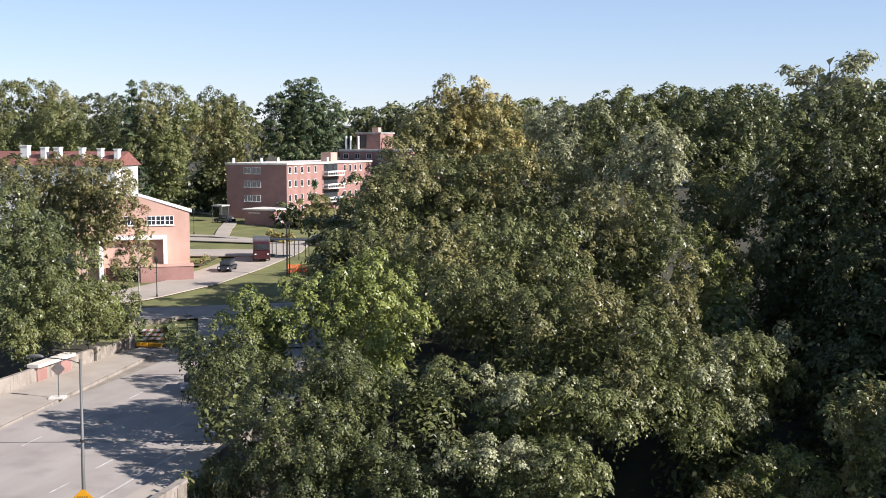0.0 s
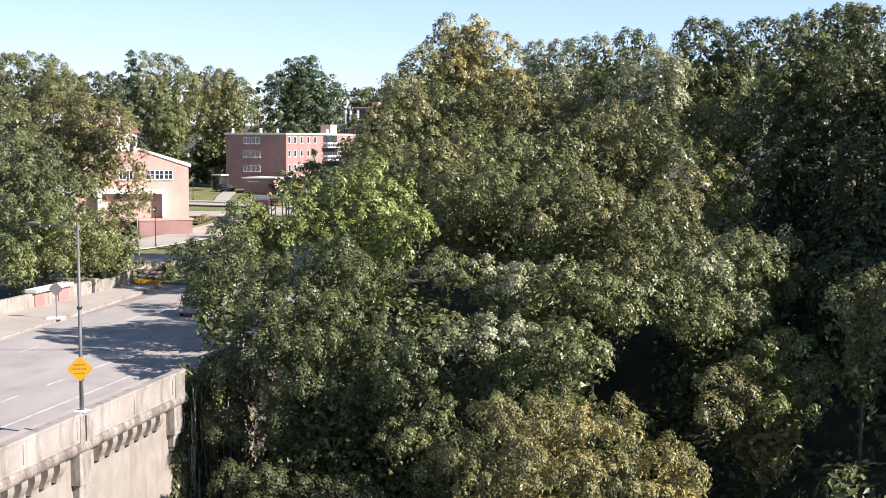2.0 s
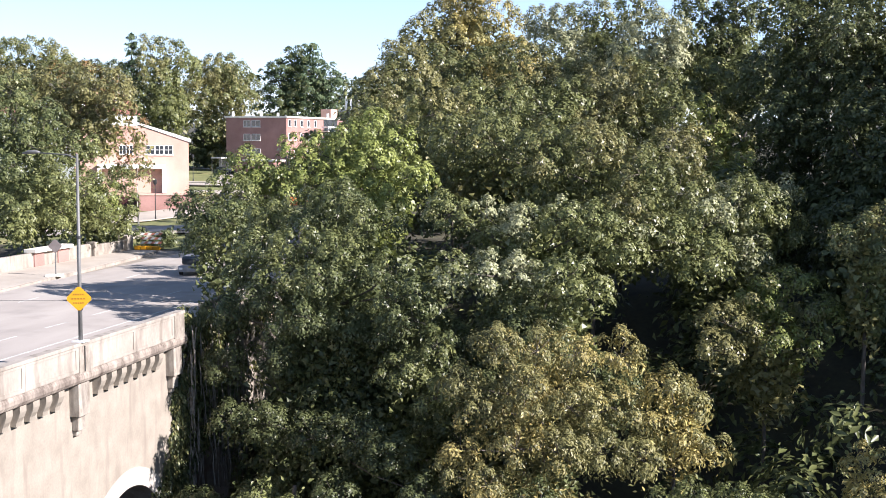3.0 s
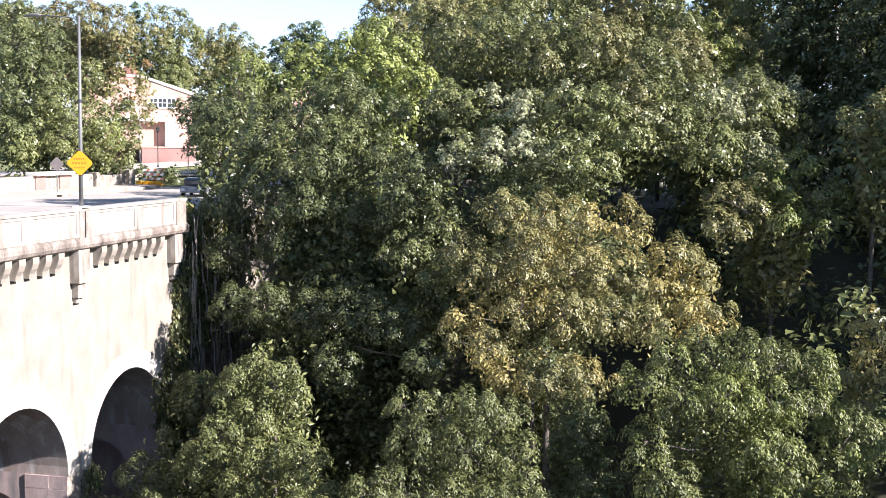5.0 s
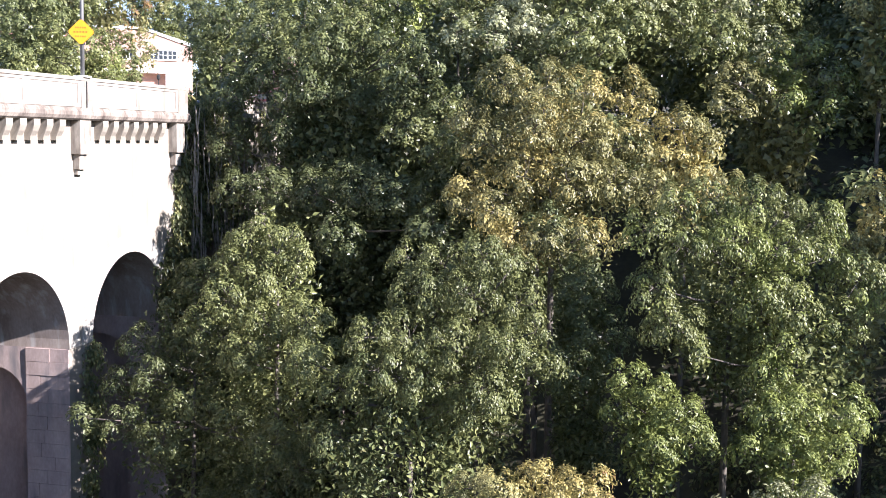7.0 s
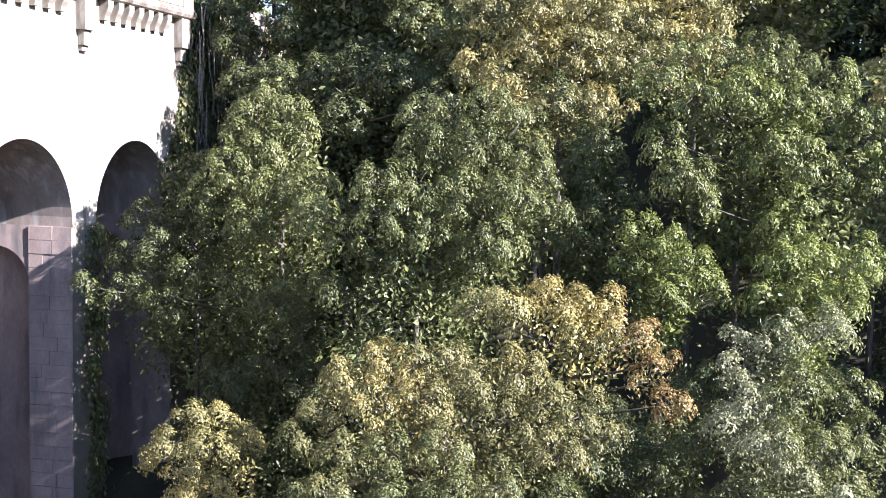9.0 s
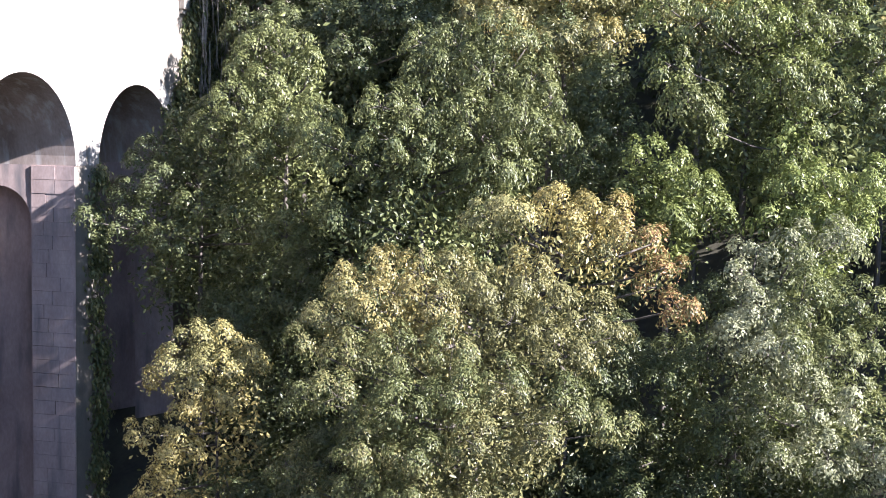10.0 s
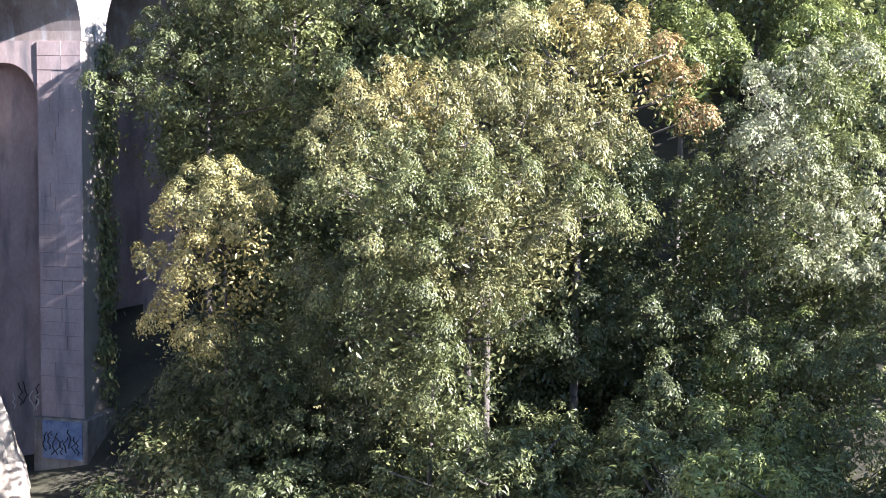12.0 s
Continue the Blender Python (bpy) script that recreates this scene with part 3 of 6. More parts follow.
def tuft_leaves(rng, boughs, out, rt, per, leaf, flat, hang):
    """A domed tuft of leaves at each bough: upright tips on top, drooping ones round the rim."""
    size = rng.uniform(0.65, 1.3, len(boughs))
    idx = np.repeat(np.arange(len(boughs)), np.maximum(4, (per * size ** 2).astype(int)))
    o = out[idx]
    u = unit(rng.normal(size=(len(idx), 3)) + o * 0.45 + np.array([0, 0, 0.75]))
    r = rt * size[idx]
    reach = rng.uniform(0.3, 1.0, len(idx)) ** 0.5 * (1 + 0.14 * rng.normal(size=len(idx)))
    p = boughs[idx] + u * (r * reach)[:, None] * np.array([1, 1, flat])
    p[:, 2] -= hang * (u[:, 0] ** 2 + u[:, 1] ** 2) * reach ** 2 * r * 0.7
    n = unit(u * 1.1 + o * 0.3 + np.array([0, 0, 0.2]) + rng.normal(size=u.shape) * 0.34)
    a = o * 0.3 + u * 0.6 + np.array([0, 0, -hang]) + rng.normal(size=u.shape) * 0.45
    return p, n, a, leaf * rng.uniform(0.6, 1.4, len(idx))


def broad_tree(label, leaves, lobes, second=None, share=0.2, lush=1.0, hang=0.6, flat=0.85, fine=1.0, bark=BARK, group="trees in the wood", deep=None, dense=1.0, third=None, set_back=0.0):
    """A broad-leaved tree with an uneven crown: lobes are the (x, y, z, radius) of the rounded masses that its limbs carry."""
    L = np.array(lobes)
    x, y = float(L[:, 0].mean()), float(L[:, 1].mean())
    rng = np.random.default_rng(int(abs(x * 37 + y * 101 + L[0, 2] * 13)))
    g = ground_z(x, y) - 0.3
    ob = thing("tree", label, "tree", group, at=(x, y, g))
    local = [(q[0] - x, q[1] - y, q[2] - g, q[3]) for q in lobes]
    far = y > 56
    deep = deep if deep is not None else (7.0 if y < 62 else 4.0)
    leaf = (0.0029 * y if not far else 0.0024 * y if y < 80 else 0.192 + 0.0013 * (y - 80)) * fine
    rt = 0.27 + 0.0042 * y
    b, o, w = lobe_boughs(rng, local, rt, lush)
    per = max(8, rt * rt * math.pi * (0.95 if far else 1.15) / (leaf * leaf * 0.23))
    # tufts turned from the ravine carry fewer, larger leaves
    open_side = -0.8 * o[:, 1] + 0.6 * o[:, 2] > -0.3
    front = tuft_leaves(rng, b[open_side], o[open_side], rt, per, leaf, flat, hang)
    rear = tuft_leaves(rng, b[~open_side], o[~open_side], rt, per / 3.5, leaf * 1.7, flat, hang)
    # leaves along the limbs inside and below the lobes
    ni = int(len(front[0]) * 0.1)
    k = rng.integers(0, len(local), ni)
    lc = np.array(local)
    core = lc[k, :3] + rng.normal(size=(ni, 3)) * lc[k, 3:4] * 0.36 + np.stack((np.zeros(ni), np.abs(rng.normal(size=ni)) * 0.5, -rng.uniform(0, 1.1, ni)), 1) * lc[k, 3:4]
    inner = (core, unit(rng.normal(size=(ni, 3))), rng.normal(size=(ni, 3)), leaf * rng.uniform(1.0, 1.9, ni))
    # the shaded body of the crown, behind and below its lobes
    half, lo, hi = 0.5 * np.ptp(lc[:, 0]) + 0.5 * lc[:, 3].mean(), (lc[:, 2] - lc[:, 3]).min(), lc[:, 2].max()
    axes = np.array([half * 0.7, 1.6 + 0.3 * half, 0.5 * (hi - lo) + deep * 0.5])
    nb = int(dense * 4 * math.pi * ((axes[0] * axes[1]) ** 1.6 / 3 + (axes[0] * axes[2]) ** 1.6 / 3 + (axes[1] * axes[2]) ** 1.6 / 3) ** 0.625 / (leaf * leaf * (2.1 if far else 1.9)))
    shell = unit(rng.normal(size=(nb, 3))) * axes * (0.75 + 0.16 * rng.normal(size=(nb, 1))) + np.array([set_back, lc[:, 1].max() + 0.6, 0.5 * (lo + hi) - deep * 0.5])
    body = (shell, unit(rng.normal(size=(nb, 3)) + np.array([0, -0.5, 0.3])), rng.normal(size=(nb, 3)), leaf * rng.uniform(1.1, 2.1, nb) * (1.6 if far else 1.35))
    p, n, a, s = (np.concatenate(v) for v in zip(front, rear, inner, body))
    mats, pick = [LEAF[leaves]], None
    if second:
        mats.append(LEAF[second])
        mid = lc[:, :3].mean(0)
        centre = unit(rng.normal(size=(4, 3)) + np.array([0, -0.3, 0.5]))
        near = np.max(unit(p - mid) @ centre.T, axis=1) + 0.5 * np.sin(p[:, 0] * 1.3 + p[:, 2] * 0.9) * 0.4
        near = near + rng.normal(size=len(p)) * 0.15
        pick = (near > np.quantile(near, 1 - share)).astype(int)
    if third:
        # the sunward end has turned further
        mats.append(LEAF[third])
        turned = p[:, 0] + rng.normal(size=len(p)) * 0.5
        pick = np.where((turned > np.quantile(turned, 0.78)) & (rng.random(len(p)) < 0.6), len(mats) - 1, pick)
    crown = new("crown", leaf_mesh("crown", p, n, a, s, mats, pick, slim=0.46 if not far else 0.62, simple=far))
    crown.parent = ob
    bm = bmesh.new()
    top = max(q[2] for q in local)
    low = min(q[2] - q[3] for q in local)
    tr = max(0.1, 0.007 * top)
    lean = np.array([rng.normal() * 0.3 + set_back * 1.6, max(q[1] for q in local) + 0.5])
    fork = max(low * 0.6, low - 2.5)
    tube(bm, [(lean[0] * 0.6, lean[1] + 0.4, -0.5), (0.6 * lean[0], lean[1] + 0.2, fork * 0.5), (lean[0] * 0.6, lean[1], fork), (lean[0], lean[1], 0.5 * (low + top))], [tr * 1.4, tr, tr * 0.8, tr * 0.3], 8)
    for i, q in enumerate(local):
        s0 = Vector((lean[0] * 0.6, lean[1], max(fork, min(q[2] - 1.0, 0.5 * (low + top)))))
        e = Vector(q[:3])
        mid = s0.lerp(e, 0.55) + Vector((rng.normal() * 0.3, rng.normal() * 0.3, -0.1))
        tube(bm, [s0, mid, e], [tr * 0.45, tr * 0.28, tr * 0.13], 6)
        mine = np.nonzero(w == i)[0]
        for m in mine[:9]:
            bend = e.lerp(Vector(b[m]), 0.5) + Vector((rng.normal(), rng.normal(), rng.normal())) * 0.08
            tube(bm, [e, bend, Vector(b[m])], [tr * 0.12, tr * 0.07, 0.01], 4)
    part("trunk", bm, bark, ob, shade=True)
    return ob


def conifer(x, y, top, r, label, leaf=None, name="conifer", tiers=None, group="conifers", foot=None, wide=0.75):
    """A conifer: a straight trunk with tiers of drooping boughs that shorten upwards."""
    rng = np.random.default_rng(int(abs(x * 31 + y * 17)))
    g = ground_z(x, y) - 0.2
    ob = thing(name, label, "conifer", group, at=(x, y, g))
    h = top - g
    foot = h * 0.2 if foot is None else foot
    leaf = leaf or 0.0045 * y
    tiers = tiers or int((h - foot) / 1.5)
    bs, ds = [], []
    for i in range(tiers):
        t = i / max(1, tiers - 1)
        z = foot + (h - foot) * t
        reach = r * (1 - t) ** wide + 0.25
        m = max(4, int(8 * (1 - t) + 3))
        for j in range(m):
            ang = 2 * math.pi * (j + rng.uniform(0, 0.9)) / m
            arm = reach * rng.uniform(0.55, 1.15)
            for w in (0.4, 0.7, 1.0):
                q = arm * w
                bs.append((q * math.cos(ang), q * math.sin(ang), z - q * 0.1 + rng.normal() * 0.3))
                ds.append((math.cos(ang), math.sin(ang), 0.1))
    b, d = np.array(bs), unit(np.array(ds))
    rb = max(0.5, r * 0.16)
    per = max(6, min(60, int(rb * rb * 3 / (leaf * leaf * 0.25))))
    p, n, a, s = leaf_cloud(rng, b, d, rb, per, leaf, 0.5, 0.3)
    crown = new("crown", leaf_mesh("crown", p, n, a, s, [LEAF["pine"]], slim=0.4, simple=True))
    crown.parent = ob
    bm = bmesh.new()
    tube(bm, [(0, 0, -0.4), (0, 0, h * 0.5), (0, 0, h)], [0.03 * h * 0.6, 0.016 * h, 0.03], 7)
    for q in b[:: max(3, len(b) // 40)]:
        tube(bm, [(0, 0, q[2] + 0.2), q], [0.07, 0.03], 4)
    part("trunk", bm, BARK, ob, shade=True)
    return ob


# trees of the middle wood, the slope, the ravine and behind the bridge wall
broad_tree("tall tree with a yellowing spired top", "olive", [(-23.5, 118.6, 57.9, 1.08), (-26.4, 118.6, 57.7, 1.08), (-23.8, 119.1, 56.4, 1.9), (-26.7, 119.2, 55.9, 2.2), (-21.5, 119.4, 54.7, 2.5), (-28.6, 117.2, 53.5, 2.2), (-24.8, 119.9, 52.7, 3.5), (-29.9, 115.4, 50.7, 2.5), (-19.6, 118.5, 51.3, 2.7), (-25.5, 117.7, 48.7, 3.2)], second="gold", share=0.3)
broad_tree("broad green tree in the wood", "mid", [(-28.3, 98.0, 45.3, 1.9), (-27.4, 99.1, 47.5, 2.1), (-26.0, 101.3, 48.9, 2.4), (-23.4, 103.2, 49.5, 2.2), (-19.9, 103.4, 48.9, 2.6), (-16.3, 103.3, 49.3, 2.4), (-13.6, 103.1, 48.2, 2.0), (-26.4, 99.2, 45.0, 2.2), (-21.0, 101.5, 46.0, 2.7)], second="olive", share=0.3)
broad_tree("green tree in the wood with leafy tufts", "mid", [(-18.7, 80.0, 45.2, 1.9), (-22.6, 84.8, 44.7, 1.5), (-25.9, 88.7, 44.6, 1.29), (-16.3, 83.1, 45.4, 1.9), (-14.0, 84.0, 45.8, 1.8), (-11.7, 85.0, 45.5, 1.8), (-10.0, 86.9, 46.4, 1.6), (-17.5, 81.0, 43.2, 1.8), (-13.7, 82.1, 43.2, 2.0), (-10.0, 81.1, 43.4, 2.0)], second="olive", share=0.3)
broad_tree("tree with silvery-green leaves", "pale", [(-15.8, 113.0, 54.2, 1.7), (-12.9, 111.3, 53.6, 2.3), (-9.8, 111.3, 54.1, 2.3), (-12.8, 106.3, 50.4, 2.4), (-9.8, 106.2, 50.9, 2.2), (-7.2, 110.9, 55.0, 1.7)], second="mid", share=0.4)
broad_tree("tall slim silvery-yellow tree", "pale", [(-5.1, 101.2, 52.0, 2.1), (-3.2, 99.6, 52.6, 1.08), (-3.9, 99.6, 50.2, 1.7), (-7.0, 102.1, 50.4, 1.9)], lush=0.9)
broad_tree("olive-green tree in the wood", "mid", [(-8.5, 89.0, 47.1, 1.8), (-6.0, 88.0, 47.6, 1.9), (-3.9, 86.9, 47.4, 1.6), (-2.7, 86.8, 45.9, 1.49), (-5.1, 87.2, 45.1, 2.2), (-7.9, 87.1, 44.7, 2.0), (-10.2, 86.0, 44.2, 1.7)], second="olive", share=0.5)
broad_tree("yellow-green tree at the edge of the dark wood", "fresh", [(-0.1, 89.9, 44.9, 1.7), (1.4, 89.5, 43.0, 1.8), (-0.7, 89.2, 42.5, 2.2), (2.2, 88.6, 42.0, 1.12), (1.0, 88.0, 40.2, 1.8)], second="olive", share=0.3)
broad_tree("dense green tree in the wood", "deep", [(-1.1, 105.1, 54.8, 2.0), (1.7, 104.1, 54.2, 2.0), (4.0, 104.0, 55.1, 1.8), (-1.5, 103.3, 51.4, 2.4), (1.3, 102.3, 50.7, 2.3), (2.7, 100.4, 47.7, 2.5), (-0.4, 98.2, 47.7, 2.2)], second="mid", share=0.3, fine=1.1)
broad_tree("dense dark green tree in the wood", "deep", [(5.6, 92.1, 51.6, 2.0), (6.8, 93.1, 54.2, 1.9), (4.6, 94.4, 48.5, 2.5), (8.9, 94.0, 54.8, 1.9), (7.3, 91.4, 47.9, 2.5), (5.4, 91.4, 45.0, 2.5)], second="mid", share=0.25, fine=1.1)
broad_tree("dense dark green tree in the wood", "deep", [(11.2, 93.7, 54.8, 1.9), (9.4, 90.2, 51.2, 2.1), (11.9, 91.0, 51.4, 1.8), (10.8, 91.4, 47.6, 2.5), (8.9, 90.3, 44.3, 2.4), (14.2, 93.6, 49.6, 2.9)], second="mid", share=0.25, fine=1.1)
broad_tree("tall broad green tree above the ravine", "mid", [(-15.7, 72.8, 43.4, 1.48), (-13.0, 72.0, 43.3, 1.8), (-10.0, 70.5, 42.5, 1.7), (-7.0, 71.0, 42.9, 1.8), (-4.0, 71.0, 41.6, 1.8), (-2.2, 74.9, 42.3, 1.7), (-1.4, 71.0, 40.4, 1.8), (-4.0, 66.9, 39.6, 1.6)], second="olive", share=0.25)
broad_tree("tall broad green tree above the ravine with paler drooping tips", "mid", [(-0.3, 68.9, 38.7, 1.6), (1.6, 73.0, 39.5, 1.8), (3.3, 75.8, 39.2, 1.44), (4.7, 77.4, 40.6, 0.7), (4.6, 77.6, 37.9, 1.12), (2.3, 71.7, 37.0, 1.3), (-0.3, 66.8, 37.2, 1.45), (-2.4, 66.7, 38.0, 1.36), (-4.5, 64.7, 37.7, 1.31)], second="pale", share=0.2, hang=0.9)
broad_tree("layered green tree with pale upper leaves", "mid", [(-14.3, 65.7, 39.3, 1.25), (-12.1, 65.2, 39.2, 1.24), (-9.9, 64.6, 39.0, 1.17), (-7.7, 63.6, 39.3, 1.15), (-6.0, 63.1, 39.1, 1.14), (-12.7, 59.2, 36.8, 1.02), (-10.9, 59.2, 36.7, 1.07), (-8.9, 59.2, 36.8, 1.07), (-6.9, 59.3, 36.7, 1.2), (-5.5, 59.5, 35.8, 0.97), (-11.3, 64.7, 37.7, 1.31)], second="pale", share=0.24, flat=0.6, deep=7, dense=1.6)
broad_tree("bright fresh-green maple above the bridge road", "fresh", [(-22.3, 77.8, 44.0, 1.41), (-23.7, 77.3, 43.0, 1.47), (-20.7, 78.2, 43.2, 1.27), (-25.9, 76.7, 42.6, 1.32), (-27.5, 76.5, 42.8, 0.9), (-21.9, 76.4, 41.6, 1.6), (-19.2, 76.7, 41.2, 1.25), (-24.1, 75.8, 40.9, 1.44), (-26.4, 76.2, 41.1, 1.24), (-20.5, 75.8, 39.8, 1.37)])
broad_tree("fresh-green young maple beside the road", "fresh", [(-30.4, 75.6, 41.9, 1.16), (-31.2, 75.6, 41.1, 1.03), (-29.5, 76.0, 41.0, 0.96), (-27.8, 75.8, 40.4, 1.37)])
broad_tree("small dark crown leaning over the bridge road", "deep", [(-34.0, 73.5, 39.0, 1.0), (-31.8, 72.7, 39.4, 1.18), (-29.4, 72.1, 39.8, 1.04), (-33.1, 72.5, 37.9, 0.85), (-29.6, 69.7, 38.4, 1.32), (-31.5, 70.5, 36.9, 0.96)], second="mid", share=0.3)
broad_tree("green tree overhanging the bridge end", "deep", [(-21.0, 66.3, 39.7, 1.38), (-23.3, 66.7, 39.1, 1.27), (-25.8, 67.7, 38.5, 1.28), (-19.3, 65.1, 38.9, 1.06), (-18.0, 66.5, 38.7, 0.96), (-25.4, 64.8, 37.1, 1.4), (-22.4, 63.2, 37.5, 1.31), (-19.7, 62.2, 37.3, 1.29), (-18.5, 61.4, 36.1, 0.78), (-22.8, 61.6, 35.8, 1.17), (-20.1, 60.6, 36.0, 1.15), (-26.1, 63.6, 35.6, 1.04)], second="mid", share=0.35, hang=0.8, dense=1.5, deep=5)
broad_tree("dark green tree under the bridge end crown", "deep", [(-21.0, 60.1, 34.0, 1.09), (-22.2, 59.9, 33.4, 0.81), (-23.8, 61.6, 34.5, 1.11), (-18.6, 60.7, 33.5, 1.23), (-16.4, 60.6, 36.4, 1.1), (-15.7, 59.2, 34.3, 1.2), (-14.5, 59.1, 35.6, 1.07), (-26.3, 62.6, 33.5, 1.13)], hang=0.8, dense=1.6, deep=8)
broad_tree("thin olive-green tree on the slope", "olive", [(2.4, 63.1, 35.5, 1.08), (4.4, 64.1, 36.0, 1.04), (5.4, 64.5, 34.7, 0.99), (1.0, 61.6, 34.3, 1.17), (3.3, 62.1, 33.8, 1.18), (0.5, 60.5, 33.1, 0.99), (5.5, 62.5, 33.3, 0.85)], second="fresh", share=0.4, lush=0.85)
broad_tree("olive-green tree on the slope", "olive", [(8.6, 64.6, 39.3, 1.05), (6.9, 64.4, 38.3, 0.82), (8.8, 63.6, 37.6, 1.04)], second="mid", share=0.5)
broad_tree("large olive-green oak beginning to turn", "olive", [(-9.4, 53.6, 33.9, 1.02), (-7.6, 54.1, 33.8, 1.03), (-5.9, 54.6, 33.6, 1.13), (-3.9, 56.1, 33.3, 1.06), (-11.1, 53.5, 32.2, 0.87), (-9.9, 52.5, 31.2, 1.0), (-7.9, 52.7, 31.9, 1.19), (-5.9, 53.2, 31.4, 1.2), (-4.0, 54.6, 31.2, 1.13), (-8.1, 51.5, 29.8, 0.93), (-10.8, 52.4, 29.4, 0.81), (-6.3, 52.1, 29.6, 1.13), (-4.4, 53.1, 29.4, 1.01)], second="gold", share=0.3, deep=2)
broad_tree("oak turning gold on the slope", "gold", [(-1.5, 55.5, 32.0, 0.9), (-0.5, 55.4, 31.0, 0.8), (-2.3, 55.1, 30.5, 1.09), (-0.7, 55.0, 29.5, 1.0), (0.4, 54.9, 29.4, 0.65), (-2.6, 53.5, 29.1, 0.87)], second="olive", share=0.55, deep=1, dense=0.5)
broad_tree("low golden oak boughs on the slope", "gold", [(-9.2, 50.5, 28.3, 0.91), (-6.9, 49.7, 27.3, 0.81), (-5.2, 49.7, 27.4, 0.85), (-4.2, 49.8, 27.2, 0.59), (-8.4, 50.2, 27.2, 0.77), (-11.2, 51.4, 28.5, 0.7)], second="olive", share=0.6, deep=1, dense=0.4)
broad_tree("green oak on the slope between taller trees", "mid", [(-14.6, 58.6, 34.3, 1.11), (-13.1, 57.5, 33.3, 0.83), (-16.0, 59.5, 33.4, 0.86), (-14.9, 57.6, 31.9, 1.04), (-18.2, 60.6, 32.7, 1.1), (-12.7, 55.5, 31.0, 0.9)], hang=0.7, second="deep", share=0.4)
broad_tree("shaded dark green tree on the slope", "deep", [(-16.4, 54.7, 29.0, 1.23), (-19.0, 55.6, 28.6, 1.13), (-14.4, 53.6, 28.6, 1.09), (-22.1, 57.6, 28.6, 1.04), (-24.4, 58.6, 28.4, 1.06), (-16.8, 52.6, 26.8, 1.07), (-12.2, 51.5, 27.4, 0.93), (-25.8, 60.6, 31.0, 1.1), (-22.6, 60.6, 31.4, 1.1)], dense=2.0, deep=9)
broad_tree("tall oak with hanging clusters of green leaves", "mid", [(-11.7, 45.4, 26.7, 0.74), (-10.1, 44.7, 26.5, 0.93), (-8.4, 44.1, 26.9, 0.8), (-7.5, 45.0, 26.5, 0.65), (-10.9, 44.2, 25.4, 1.03), (-8.7, 43.6, 25.4, 1.02), (-7.1, 44.0, 25.2, 0.83), (-6.3, 43.3, 24.3, 0.63), (-12.2, 41.6, 24.1, 0.79), (-10.9, 42.4, 24.0, 0.81), (-9.2, 42.5, 23.7, 1.0), (-7.3, 42.8, 23.7, 0.97), (-5.9, 42.6, 23.2, 0.5), (-11.2, 41.9, 22.6, 0.8), (-8.0, 42.2, 22.3, 0.88)], hang=0.9, deep=4)
broad_tree("tall oak with hanging clusters of green leaves", "mid", [(-7.7, 42.8, 22.1, 0.81), (-8.8, 42.4, 21.5, 0.73), (-10.5, 42.1, 22.5, 0.8), (-11.8, 41.4, 22.9, 0.75), (-13.5, 42.1, 22.0, 0.8), (-15.1, 42.9, 22.8, 0.78), (-11.8, 42.4, 21.2, 0.77), (-14.0, 42.4, 20.1, 0.81), (-7.1, 42.8, 23.4, 0.7)], hang=0.9, second="deep", share=0.4)
broad_tree("slender green oak beside the bridge pier", "mid", [(-19.2, 49.0, 27.6, 0.53), (-18.2, 48.9, 26.9, 0.75), (-19.8, 48.9, 26.6, 0.75), (-17.6, 48.7, 26.0, 0.66), (-19.1, 48.5, 25.2, 0.96), (-20.8, 48.8, 26.0, 0.58), (-20.3, 47.5, 24.3, 0.9), (-18.5, 47.5, 23.4, 0.94), (-16.5, 47.0, 23.6, 0.85), (-15.4, 45.4, 22.8, 0.74), (-19.3, 47.0, 22.0, 0.98), (-21.7, 47.9, 22.9, 0.78)], hang=0.8)
broad_tree("dark green tree close to the bridge pier", "mid", [(-24.2, 49.6, 23.4, 0.54), (-25.2, 48.9, 21.9, 0.75), (-23.7, 48.6, 21.6, 0.79), (-25.3, 47.9, 20.4, 0.78), (-26.0, 45.7, 19.2, 0.62), (-24.3, 45.8, 19.0, 0.7), (-24.7, 48.6, 22.1, 0.75), (-23.6, 47.5, 20.7, 0.86), (-25.3, 47.6, 20.4, 0.6), (-21.4, 46.1, 19.8, 0.83), (-19.2, 45.5, 19.2, 0.86), (-22.4, 45.5, 18.4, 0.86), (-17.0, 44.4, 19.0, 0.8)], second="deep", share=0.5, lush=0.85, dense=0.5, deep=4)
broad_tree("wide oak with drooping glossy leaves", "mid", [(-2.4, 45.4, 28.1, 0.74), (-1.4, 46.4, 28.9, 0.76), (-0.1, 47.4, 29.2, 0.77), (1.4, 47.0, 29.1, 0.89), (2.9, 48.0, 28.6, 0.87), (4.0, 48.7, 28.4, 0.79), (-1.1, 45.5, 27.5, 0.94), (0.8, 46.1, 27.7, 0.96), (2.5, 46.5, 27.3, 0.97), (4.2, 47.5, 27.0, 0.9), (-2.1, 45.4, 25.9, 0.78), (-1.4, 45.1, 24.4, 0.9)], hang=0.9, second="fresh", share=0.3, deep=3)
broad_tree("wide oak with drooping glossy leaves", "mid", [(5.5, 47.5, 26.2, 0.9), (6.3, 47.4, 25.8, 0.77), (1.9, 46.5, 25.5, 0.92), (3.2, 46.5, 25.1, 0.84), (2.6, 46.0, 23.9, 0.75), (2.3, 46.0, 22.6, 0.75), (4.9, 46.9, 24.7, 0.76), (3.4, 45.9, 22.0, 0.75), (-0.4, 44.9, 23.5, 0.53)], hang=0.9, second="fresh", share=0.2, deep=2)
